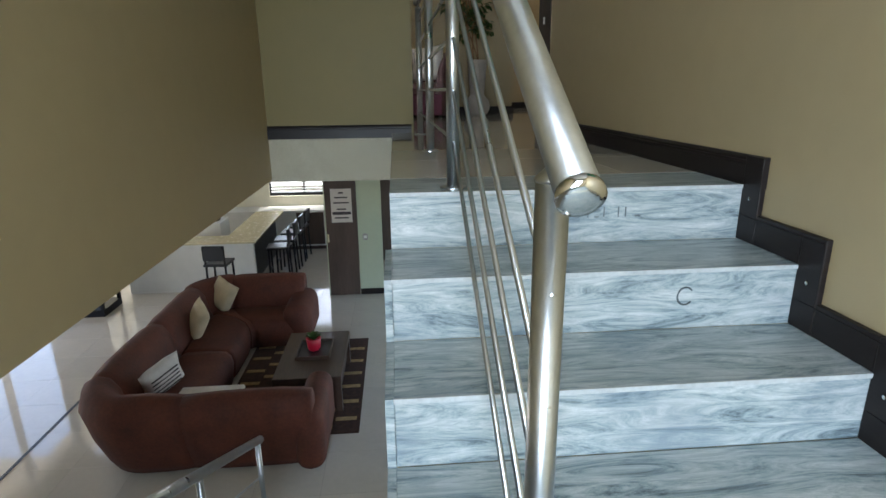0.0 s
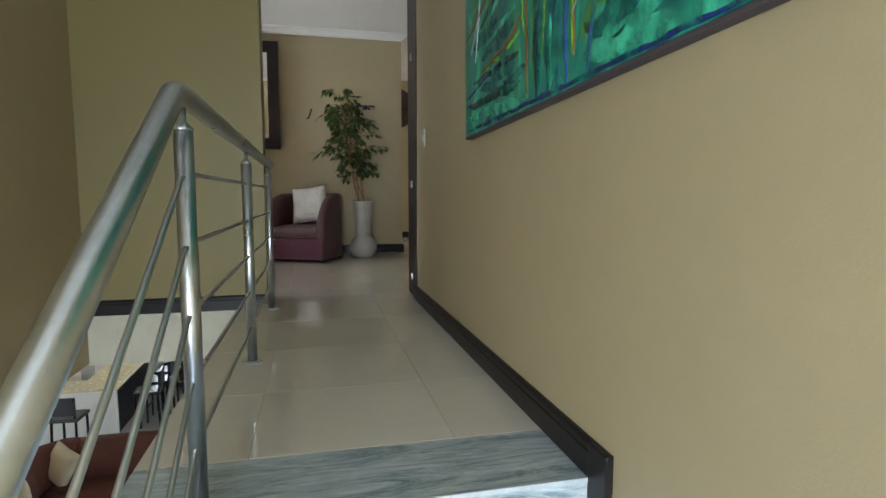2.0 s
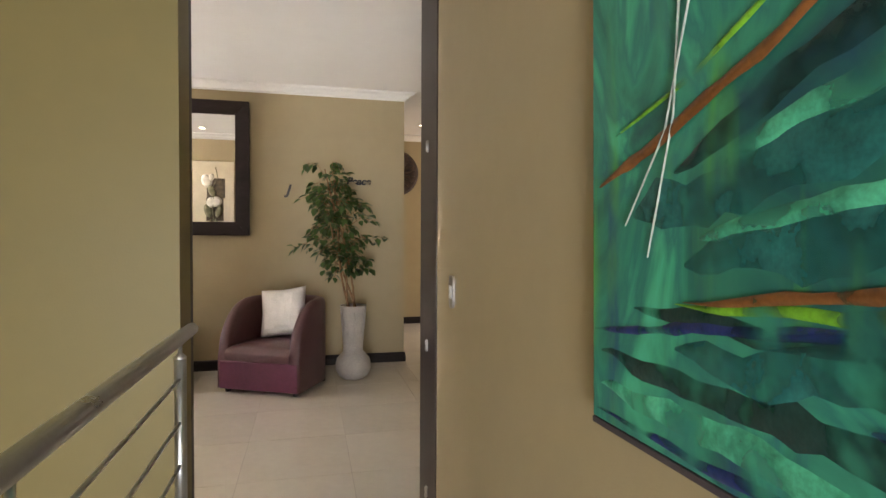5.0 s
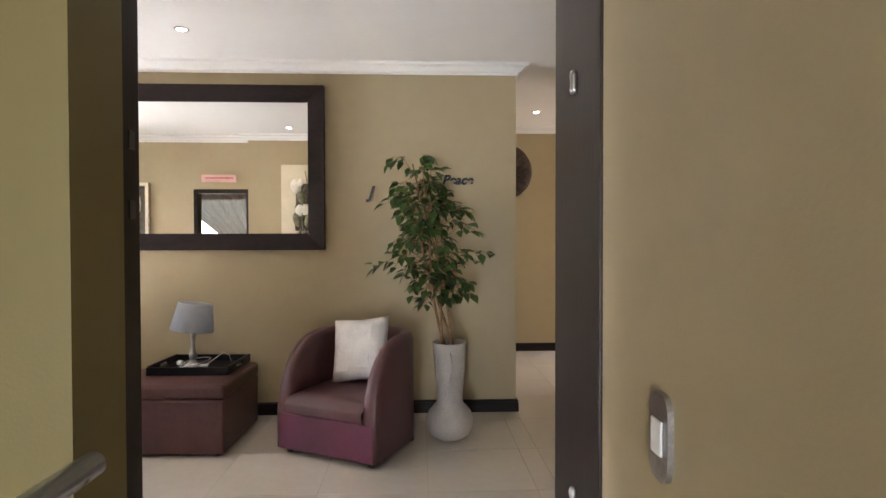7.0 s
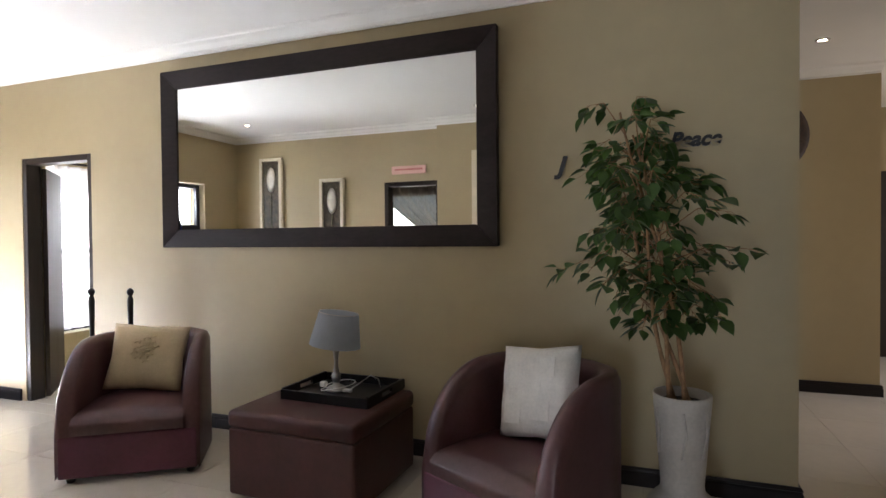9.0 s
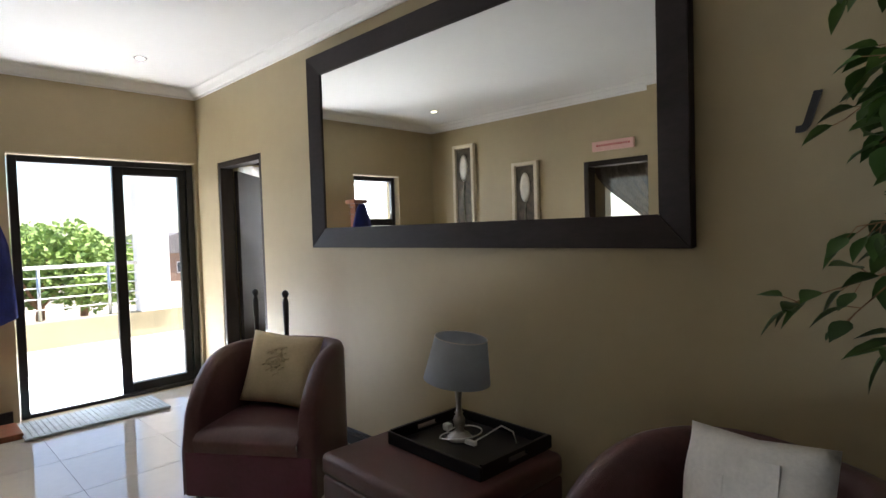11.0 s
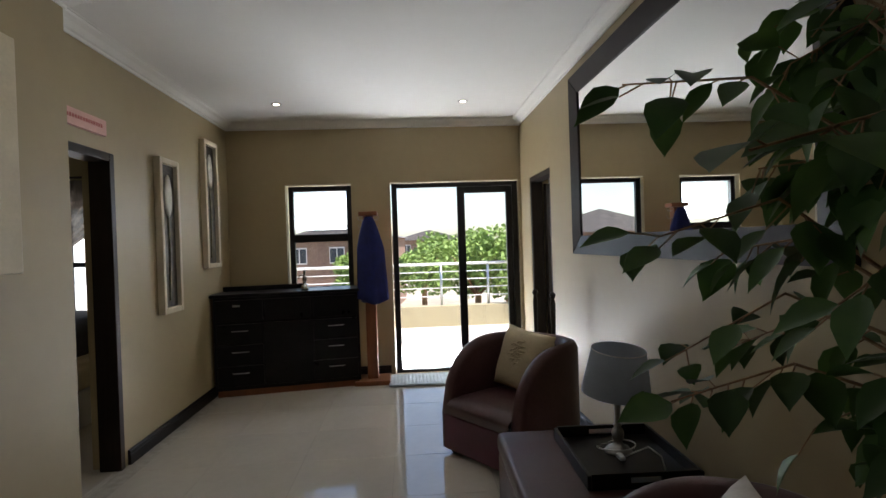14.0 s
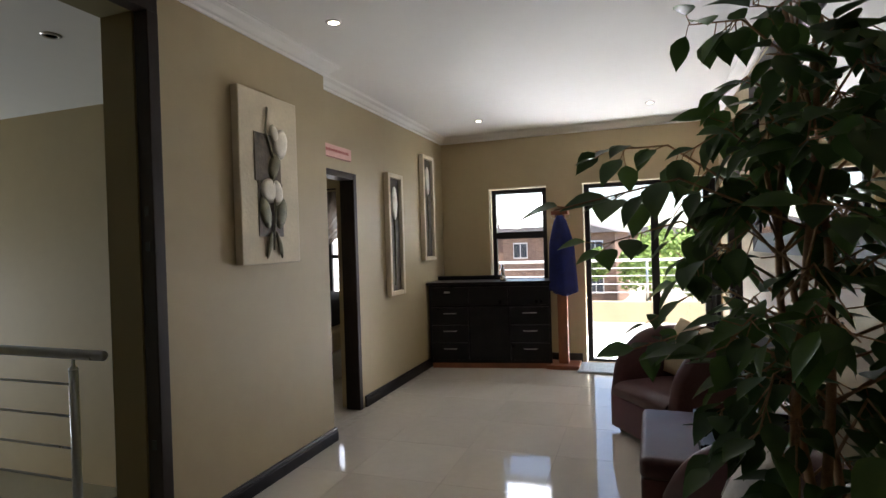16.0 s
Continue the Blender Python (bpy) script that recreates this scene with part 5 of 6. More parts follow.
def drape(name, label, m, w, h, mat, gather=0.0, seed=0):
    """A hanging cloth in folds, w wide along x, pulled to one side lower down by gather."""
    d = thing(name, label, "curtain", m)
    bm = bmesh.new()
    nx, nz = 60, 18
    v = {}
    for i in range(nx + 1):
        for j in range(nz + 1):
            u, f = i / nx, j / nz
            pull = gather * math.sin(min(1, f / 0.62) * math.pi / 2) ** 2
            x = w * (u * (1 - pull) + pull)
            y = 0.028 * math.sin(u * 50 + seed) * (1 - 0.4 * pull) + 0.008 * math.sin(u * 113)
            v[i, j] = bm.verts.new((x, y, -h * f - 0.04 * pull * math.sin(u * 3)))
    for i in range(nx):
        for j in range(nz):
            bm.faces.new((v[i, j], v[i + 1, j], v[i + 1, j + 1], v[i, j + 1]))
    part("cloth", bm, mat, d, smooth=True)
    part("rod", tube([(-0.1, 0, 0.03), (w + 0.1, 0, 0.03)], 0.012, 10), DARKWOOD, d)
    return d


drape("curtain", "brown sheer drape gathered to one side in the bedroom", pose(EX + 0.08, 3.95, 2.22, 0, 0, -90), 1.6, 2.0, SHEER, 0.72, 1)
drape("curtain", "brown sheer drape swept aside over the bedroom window", pose(-3.65, 1.68, 2.42), 1.75, 2.1, SHEER, 0.62, 2)
drape("net_curtain", "white lace curtain hanging across the bathroom window", pose(EX + 0.06, 8.3, 2.12, 0, 0, 90), 1.05, 1.62, LACE, 0.0, 4)
bed = thing("bed", "bed with a dark cover in the next room", "bed", pose(-3.2, 3.3, 0))
part("base", box(-0.9, -0.75, 0.0, 0.9, 0.75, 0.30, 0.02), WHITEGLOSS, bed)
part("mattress", box(-0.9, -0.75, 0.30, 0.9, 0.75, 0.55, 0.06, seg=4), CREAMCLOTH, bed, smooth=True)
part("cover", pillow_mesh(1.7, 1.4, 0.5, 16, 5), BEDDING, bed, "crumpled black cover", smooth=True, m=pose(0, 0, 0.68, 90))

# ---- pictures on the wall ----


def flower_panel(m, w, h, label, framed):
    a = thing("relief_picture", label, "picture", m, group="relief flower pictures")
    d = 0.055
    if framed:
        t = 0.045
        part("back_panel", box(-w / 2 + t, -0.02, -h / 2 + t, w / 2 - t, -0.002, h / 2 - t), RELIEF_DARK, a, "mottled bronze panel")
        for x0, z0, x1, z1 in ((-w / 2, -h / 2, -w / 2 + t, h / 2), (w / 2 - t, -h / 2, w / 2, h / 2), (-w / 2 + t, -h / 2, w / 2 - t, -h / 2 + t), (-w / 2 + t, h / 2 - t, w / 2 - t, h / 2)):
            part("frame_bar", box(x0, -d, z0, x1, -0.002, z1, 0.006), CANVAS, a)
        bm = lathe([(0, 0), (0.07, 0.004), (0.085, 0.012), (0.05, 0.022), (0, 0.024)], 24)
        bmesh.ops.transform(bm, matrix=Matrix.Diagonal((0.85, 2.0, 1, 1)), verts=bm.verts)
        part("flower", bm, RELIEF_WHITE, a, smooth=True, m=pose(0, -0.02, h * 0.26, 90))
        part("stem", tube([(0, -0.024, h * 0.14), (0.015, -0.026, -h * 0.1), (-0.01, -0.024, -h * 0.42)], 0.008, 8), RELIEF_GREEN, a, smooth=True)
        return a
    part("canvas", box(-w / 2, -d, -h / 2, w / 2, -0.002, h / 2, 0.008, seg=3), CANVAS, a)
    part("dark_panel", box(-w * 0.28, -d - 0.006, -h * 0.02, w * 0.06, -d - 0.0005, h * 0.26, 0.002), RELIEF_DARK, a, "bronze brown patch")
    part("dark_panel", box(-w * 0.24, -d - 0.005, -h * 0.34, w * 0.18, -d - 0.0005, -h * 0.02, 0.002), RELIEF_DARK, a, "bronze brown patch")
    part("dark_panel", box(w * 0.06, -d - 0.005, -h * 0.02, w * 0.16, -d - 0.0005, h * 0.15, 0.002), RELIEF_DARK, a, "bronze brown patch")

    def petal(x, z, sx, sz, rot, mt):
        bm = lathe([(0, 0), (0.7, 0.005), (1, 0.008), (0.6, 0.018), (0, 0.02)], 22)
        bmesh.ops.transform(bm, matrix=Matrix.Diagonal((sx, sz, 1, 1)), verts=bm.verts)
        part("petal", bm, mt, a, smooth=True, m=pose(x, -d - 0.002, z, 90, rot, 0))
    petal(0.09, h * 0.22, 0.07, 0.10, 18, RELIEF_WHITE), petal(0.03, h * 0.27, 0.04, 0.06, -20, RELIEF_WHITE)
    petal(-0.03, -h * 0.07, 0.09, 0.075, 8, RELIEF_WHITE), petal(0.04, -h * 0.08, 0.06, 0.08, -8, RELIEF_WHITE)
    petal(-0.075, -h * 0.2, 0.05, 0.10, -18, RELIEF_GREEN), petal(0.075, -h * 0.2, 0.055, 0.10, 16, RELIEF_GREEN)
    petal(-0.05, -h * 0.39, 0.022, 0.09, 18, RELIEF_GREEN), petal(0.05, -h * 0.39, 0.022, 0.09, -18, RELIEF_GREEN), petal(0.02, h * 0.08, 0.05, 0.09, 24, RELIEF_GREEN)
    part("stem", tube([(-0.03, -d - 0.006, h * 0.42), (-0.06, -d - 0.01, h * 0.28), (0.02, -d - 0.016, h * 0.1), (0.0, -d - 0.012, 0.0), (0.01, -d - 0.016, -h * 0.2), (-0.01, -d - 0.012, -h * 0.42)], 0.006, 8), RELIEF_GREEN, a, "thin twining stem", smooth=True)
    return a


flower_panel(pose(-0.485, 5.017, 1.875, 0, 0, 180), 0.57, 1.04, "cream canvas with raised white flower on bronze patches", False)
flower_panel(pose(-2.76, LY, 1.56, 0, 0, 180), 0.36, 1.23, "narrow cream framed relief of a white flower", True)
flower_panel(pose(-3.72, LY, 1.88, 0, 0, 180), 0.36, 1.23, "tall cream framed bronze relief hung higher", True)
sg = thing("door_sign", "pink card sign with red writing above the bedroom door", "sign", pose(-1.655, LY, 2.235, 0, 0, 180))
part("card", box(-0.23, -0.03, -0.05, 0.23, -0.002, 0.05, 0.003), PINK, sg)
for k in range(14):
    part("writing", box(-0.19 + k * 0.027, -0.0315, -0.006, -0.19 + k * 0.027 + 0.018, -0.0302, 0.016), RED, sg)
disc = thing("carved_disc", "dark carved round wall hanging in the hall", "wall decoration", pose(2.12, 10.478, 2.245, 90))
part("plate", lathe([(0, 0.02), (0.10, 0.035), (0.16, 0.02), (0.24, 0.035), (0.31, 0.03), (0.345, 0.012), (0.34, 0)], 40), WICKER, disc, smooth=True)
for k in range(20):
    a = k * math.pi / 10
    part("carved_ray", tube([(0.11 * math.cos(a), 0.11 * math.sin(a), 0.03), (0.29 * math.cos(a + 0.12), 0.29 * math.sin(a + 0.12), 0.034)], 0.011, 6), WICKER, disc)

# ---- ceiling lights ----
dlt = thing("downlight", "small round recessed ceiling downlight, lit", "ceiling light", pose(-3.53, 5.575, TOP), group="recessed downlights")
part("ring", lathe([(0.030, -0.001), (0.032, -0.008), (0.045, -0.006), (0.050, -0.001)], 28, caps=False), SILVER, dlt, smooth=True)
part("lens", lathe([(0, -0.003), (0.030, -0.003)], 20), GLOW, dlt, "warm glowing lens")
SPOTS = ((-3.53, 5.575, TOP), (-3.53, 7.35, TOP), (-0.56, 5.5, TOP), (-0.51, 7.36, TOP), (2.345, 9.64, TOP), (3.82, 11.55, TOP), (0.316, 4.32, 2.60))
for p in SPOTS[1:-1]:
    copy_thing(dlt, pose(*p))
off = thing("downlight", "small round recessed downlight above the stairs, unlit", "ceiling light", pose(*SPOTS[-1]))
part("ring", lathe([(0.030, -0.001), (0.032, -0.008), (0.045, -0.006), (0.050, -0.001)], 28, caps=False), SILVER, off, smooth=True)
part("lens", lathe([(0, -0.003), (0.030, -0.003)], 20), WINDARK, off, "dark unlit lens")
for p in SPOTS[:-1]:
    lamp("downlight_beam", "SPOT", look((p[0], p[1], p[2] - 0.02), (p[0], p[1], 0)), 1.2, (1.0, 0.83, 0.6), cone=radians(95))

# ---- living room and kitchen below ----
sofa = thing("corner_sofa", "large brown suede corner sofa in a horseshoe", "sofa", pose(0, 0, LOW))


def pad(x0, y0, z0, x1, y1, z1, r, name, mt=SOFA):
    part(name, box(x0, y0, z0, x1, y1, z1, r, seg=4), mt, sofa, smooth=True)


def sofa_line(inset):
    """The sofa's plan: from the near open end round two curved corners to the far end, moved in by inset."""
    x0, y0, y1, r = -2.84 + inset, 4.70 + inset, 8.44 - inset, max(0.05, 0.62 - inset)
    pts = [Vector((-0.62, y0, 0)), Vector((-1.2, y0, 0)), Vector((-1.75, y0, 0))]
    pts += [Vector((x0 + r - r * math.sin(a), y0 + r - r * math.cos(a), 0)) for a in (math.pi / 2 * k / 8 for k in range(9))]
    pts += [Vector((x0, y0 + r + (y1 - y0 - 2 * r) * k / 6, 0)) for k in range(1, 6)]
    pts += [Vector((x0 + r - r * math.cos(a), y1 - r + r * math.sin(a), 0)) for a in (math.pi / 2 * k / 8 for k in range(9))]
    return pts + [Vector((-1.8, y1, 0)), Vector((-1.2, y1, 0))]


SOFA_BACK = ((0.20, 0.05), (0.15, 0.15), (0.06, 0.40), (0.0, 0.68), (0.05, 0.84), (0.14, 0.88), (0.25, 0.85), (0.33, 0.74), (0.37, 0.55), (0.42, 0.40), (0.42, 0.05))
SOFA_FRONT = ((0.40, 0.06), (0.40, 0.44), (0.46, 0.47), (0.75, 0.48), (0.95, 0.46), (1.01, 0.40), (1.03, 0.30), (1.0, 0.08))


def sofa_length(name, i0, i1, profile, mt):
    """One upholstered length of the sofa, puffed between its seams."""
    bm = bmesh.new()
    lines = [(sofa_line(o), z) for o, z in profile]
    rings, n = [], (i1 - i0) * 4
    mid = sum((v for _, v in profile)) / len(profile)
    for k in range(n + 1):
        f = i0 + k / 4
        i, u = min(int(f), i1 - 1), f - min(int(f), i1 - 1)
        e = min(k, n - k) / 4
        puff = 1 - 0.055 * max(0, 1 - e / 0.7) ** 2
        row = [line[i].lerp(line[i + 1], u) for line, z in lines]
        c = sum(row, Vector()) / len(row)
        ripple = 0.012 * noise.noise(c * 4)
        rings.append([bm.verts.new(c + (p - c) * puff + Vector((0, 0, mid + (z - mid) * puff + ripple * (z > 0.3)))) for p, (_, z) in zip(row, lines)])
    m = len(profile)
    for ra, rb in zip(rings, rings[1:]):
        for q in range(m):
            bm.faces.new((ra[q], ra[(q + 1) % m], rb[(q + 1) % m], rb[q]))
    bm.faces.new(rings[0]), bm.faces.new(rings[-1][::-1])
    bmesh.ops.recalc_face_normals(bm, faces=bm.faces)
    part(name, bm, mt, sofa, smooth=True)


for i0, i1 in ((0, 2), (2, 11), (11, 14), (14, 17), (17, 25), (25, 27)):
    sofa_length("backrest", i0, i1, SOFA_BACK, SOFA)
    sofa_length("seat", i0, i1, SOFA_FRONT, SOFA_SEAT)
pad(-0.80, 4.72, 0.05, -0.52, 5.72, 0.64, 0.13, "armrest")
pad(-1.42, 7.42, 0.05, -1.02, 8.40, 0.64, 0.17, "armrest")
for x, y, rz, mt, lab in ((-2.33, 8.0, -35, CREAMCLOTH, "cream cushion on the brown sofa"), (-2.38, 7.1, -60, CREAMCLOTH, "cream cushion on the brown sofa"), (-2.25, 5.62, -130, WHITECLOTH, "white and grey striped cushion on the sofa")):
    c = thing("sofa_cushion", lab, "cushion", pose(x, y, LOW + 0.66, -22, 18, rz), group="cushions on the sofa")
    part("cover", pillow_mesh(0.44, 0.44, 0.15, 10, x), mt, c, smooth=True)
    if mt is WHITECLOTH:
        for k in range(5):
            for y0 in (-0.078, 0.070):
                part("stripe", box(-0.15, y0, -0.13 + k * 0.06, 0.15, y0 + 0.008, -0.115 + k * 0.06), INK, c)
thr = thing("folded_throw", "folded white throw lying on the sofa seat", "throw", pose(-1.75, 5.5, LOW + 0.478))
part("cloth", box(-0.32, -0.13, 0, 0.32, 0.13, 0.05, 0.02, seg=3), WHITECLOTH, thr, smooth=True)
ct = thing("coffee_table", "heavy dark walnut block coffee table", "table", pose(-0.835, 6.43, LOW))
part("tabletop", box(-0.375, -0.61, 0.36, 0.375, 0.61, 0.45, 0.006), TABLEWOOD, ct)
part("body", box(-0.33, -0.56, 0.10, 0.33, 0.56, 0.36, 0.004), TABLEWOOD, ct)
for x in (-0.33, 0.33):
    for y in (-0.56, 0.56):
        part("leg", box(x - 0.04, y - 0.04, 0.012, x + 0.04, y + 0.04, 0.36), TABLEWOOD, ct)
ctt = thing("table_tray", "square dark wooden tray on the coffee table", "tray", pose(-0.83, 6.5, LOW + 0.45))
part("bottom", box(-0.19, -0.24, 0.001, 0.19, 0.24, 0.012), BLACKWOOD, ctt)
for a in ((-0.2, -0.25, 0.2, -0.235), (-0.2, 0.235, 0.2, 0.25), (-0.2, -0.234, -0.185, 0.234), (0.185, -0.234, 0.2, 0.234)):
    part("side", box(a[0], a[1], 0.001, a[2], a[3], 0.04, 0.002), TABLEWOOD, ctt)
rv = thing("red_pot", "crimson ceramic pot with a small green plant", "plant pot", pose(-0.84, 6.5, LOW + 0.463))
part("pot", lathe([(0.06, 0), (0.075, 0.02), (0.09, 0.15), (0.082, 0.155), (0.07, 0.12)], 24), REDVASE, rv, smooth=True)
bm = bmesh.new()
for k in range(26):
    a = k * 2.4
    leaf(bm, Vector((0, 0, 0.12)), Vector((math.cos(a), math.sin(a), 1.1)).normalized(), Vector((0, 0.2, 1)), 0.13)
part("leaves", bm, LEAF, rv)
rug = thing("rug", "brown rug with rows of tan hand-woven bars", "rug", pose(-1.04, 6.57, LOW))
part("pile", box(-0.78, -1.16, 0.0, 0.78, 1.16, 0.012, 0.004), RUGBROWN, rug)
for r in range(13):
    for c in range(6):
        if (r + c) % 2 == 0:
            o = rng.uniform(-0.02, 0.02)
            part("woven_bar", box(-0.74 + c * 0.25, -1.09 + r * 0.17 + o, 0.0115, -0.56 + c * 0.25 + 0.05, -1.02 + r * 0.17 + o, 0.017, 0.002, seg=1), RUGCREAM, rug)

bar = thing("breakfast_bar", "cream topped breakfast bar with a white front", "kitchen counter", pose(0, 0, LOW))
part("worktop", box(-2.92, 10.0, 0.885, -2.32, 12.6, 0.925, 0.006), COUNTER, bar)
part("worktop", box(-4.6, 10.0, 0.885, -2.921, 10.5, 0.925, 0.006), COUNTER, bar)
part("front_panel", box(-4.6, 10.05, 0.0, -2.38, 10.15, 0.884), WHITEGLOSS, bar)
part("side_panel", box(-2.62, 10.16, 0.0, -2.5, 12.55, 0.884), BLACKWOOD, bar)
ku = thing("kitchen_cabinet", "white topped dark kitchen base cabinet under the window", "cabinet", pose(0, 0, LOW))
part("worktop", box(-3.6, 12.6, 0.88, -0.9, 13.2, 0.92, 0.004), WHITEGLOSS, ku)
part("body", box(-3.6, 12.66, 0.08, -0.9, 13.2, 0.879), WHITEGLOSS, ku)
part("door", box(-2.05, 12.64, 0.12, -1.45, 12.659, 0.86, 0.003), BROWNDOOR, ku)
part("plinth", box(-3.6, 12.68, 0, -0.9, 13.2, 0.079), BROWNDOOR, ku)
stv = thing("cooker", "white cooker with dark pots behind the bar", "cooker", pose(0, 0, LOW))
part("body", box(-4.1, 11.3, 0, -3.3, 11.9, 0.98, 0.01), WHITEGLOSS, stv)
for x in (-3.95, -3.5):
    p = thing("cooking_pot", "black cooking pot with a lid on the cooker", "pot", pose(x, 11.55, LOW + 0.98))
    part("pan", lathe([(0.12, 0), (0.14, 0.02), (0.14, 0.10), (0.12, 0.12), (0.02, 0.14), (0, 0.15)], 20), BLACKITEM, p, smooth=True)


def stool(m, label, h=0.72, back=1.05, group="bar stools"):
    s = thing("bar_stool", label, "stool", m, group=group)
    part("seat", box(-0.2, -0.2, h - 0.05, 0.2, 0.2, h, 0.015, seg=3), BLACKITEM, s)
    for x in (-0.17, 0.17):
        part("leg", tube([(x, -0.17, 0), (x * 0.94, -0.165, h - 0.05)], 0.018, 6), BLACKWOOD, s)
        part("leg", tube([(x, 0.19, 0), (x * 0.94, 0.165, h - 0.05)], 0.018, 6), BLACKWOOD, s)
        part("back_post", tube([(x * 0.94, 0.17, h - 0.05), (x * 0.94, 0.22, back)], 0.016, 6), BLACKWOOD, s)
    part("stretcher", box(-0.165, -0.175, 0.25, 0.165, -0.155, 0.28), BLACKWOOD, s)
    part("backrest", box(-0.185, 0.18, h + 0.06, 0.185, 0.225, back, 0.015, seg=3), BLACKITEM, s)
    return s


first = stool(pose(-2.02, 10.45, LOW, 0, 0, -85), "black padded bar stool pulled up to the breakfast bar")
for k in range(1, 4):
    copy_thing(first, pose(-2.02 + 0.03 * k, 10.45 + 0.55 * k, LOW, 0, 0, -85 - 4 * k))
stool(pose(-2.85, 9.6, LOW, 0, 0, 176), "dark bar chair standing in front of the white bar", 0.70, 1.02)
kd = tagged(thing("door_6", "brown timber kitchen door with a printed poster", "door", pose(-1.0, 9.58, LOW)), kind="structure")
part("leaf", box(0, 0, 0.005, 0.52, 0.04, 2.1, 0.003), BROWNDOOR, kd)
part("poster", box(0.10, -0.004, 1.32, 0.45, -0.001, 1.90), POSTER, kd, "pale printed poster")
for z, w in ((1.83, 0.08), (1.75, 0.22), (1.66, 0.26), (1.55, 0.16), (1.40, 0.24)):
    part("print_line", box(0.275 - w / 2, -0.0065, z - 0.012, 0.275 + w / 2, -0.0042, z + 0.012), INK, kd)
part("print_band", box(0.12, -0.0065, 1.455, 0.43, -0.0042, 1.505), INK, kd)
part("door_handle", box(0.01, -0.03, 0.98, 0.04, 0, 1.12, 0.006), COUNTER, kd, "brass coloured handle")
trim_run("baseboard", [(-0.06, 9.6), (-0.47, 9.6)], [(o, z + LOW) for o, z in SK], SKIRT, SKL)
glazing("window_5", "kitchen window with white slatted blind", pose(0, 13.28, 0, 0, 0, 90), [(1.2, -2.0, 1.25, -0.95, 0), (2.67, -2.0, 2.72, -0.95, 0), (1.25, -2.0, 2.67, -1.93, 0), (1.9, -1.93, 1.96, -1.0, 0)], [(1.25, -1.93, 2.67, -1.0, 0)])
bl = thing("window_blind", "white slatted blind across the kitchen window", "blind", pose(-1.95, 13.17, -1.9))
for k in range(14):
    part("slat", box(-0.72, -0.012, k * 0.065, 0.72, 0.012, k * 0.065 + 0.022), WHITEPLASTIC, bl)
gf = tagged(thing("window_6", "wide dark framed glass doors of the living room", "window", pose(-5.48, 0, LOW)), kind="structure")
for y in (4.0, 5.3, 6.6, 7.9, 9.14):
    part("window_frame", box(-0.04, y, 0, 0.04, y + 0.06, 2.2), ALU, gf)
part("window_frame", box(-0.05, 4.0, 0.0, 0.05, 9.2, 0.04), ALU, gf)
structure("floor_track", box(-3.59, 4.2, LOW + 0.001, -3.56, 7.4, LOW + 0.006), ALU, "dark sliding door track let into the floor")
cab = thing("low_cabinet", "dark framed glass display cabinet by the living room wall", "cabinet", pose(-4.7, 9.3, LOW))
part("body", box(-0.5, -0.3, 0.0, 0.15, 0.3, 0.12), BLACKWOOD, cab)
for x in (-0.5, 0.10):
    for y in (-0.3, 0.25):
        part("post", box(x, y, 0.12, x + 0.05, y + 0.05, 0.9), BLACKWOOD, cab)
part("top", box(-0.52, -0.32, 0.9, 0.17, 0.32, 0.95, 0.004), BLACKWOOD, cab)
part("pane", box(-0.44, -0.29, 0.12, 0.10, -0.28, 0.9), WINDARK, cab)

# ---- balcony and view ----
br = thing("balcony_railing", "pale tubular balcony railing above the parapet", "railing", pose(-8.12, 0, 0.32))
for y in (3.2, 4.7, 6.2, 7.35, 8.2):
    part("post", tube([(0, y, 0), (0, y, 0.72)], 0.022, 10), STEEL, br, smooth=True)
for z in (0.16, 0.31, 0.46, 0.60):
    part("bar", tube([(0, 3.0, z), (0, 8.58, z)], 0.009, 8), WHITEPLASTIC, br)
part("handrail", tube([(0, 3.0, 0.74), (0, 8.58, 0.74)], 0.026, 12), WHITEPLASTIC, br, smooth=True)


def house(m, w, d, h, label, gable=True):
    hs = thing("house", label, "house", m)
    part("wall", box(-w / 2, -d / 2, 0, w / 2, d / 2, h), BRICK, hs)
    if gable:
        part("roof", prism([(-w / 2 - 0.4, h), (w / 2 + 0.4, h), (0, h + w * 0.15)], d + 0.8), ROOF, hs, m=pose(0, -d / 2 - 0.4, 0))
    else:
        part("roof", box(-w / 2 - 0.3, -d / 2 - 0.3, h, w / 2 + 0.3, d / 2 + 0.3, h + 0.3), ROOF, hs)
    n = max(2, int(w / 3))
    for r in range(int(h // 2.8)):
        for k in range(n):
            x = -w / 2 + (k + 0.5) * w / n
            wd = part("window", box(x - 0.6, -d / 2 - 0.04, r * 2.8 + 0.9, x + 0.6, -d / 2 + 0.02, r * 2.8 + 2.2), WHITERENDER, hs)
            for s in (-1, 1):
                part("pane", box(x + s * 0.29 - 0.25, -d / 2 - 0.06, r * 2.8 + 1.0, x + s * 0.29 + 0.25, -d / 2 - 0.041, r * 2.8 + 2.1), WINDARK, wd)
    return hs


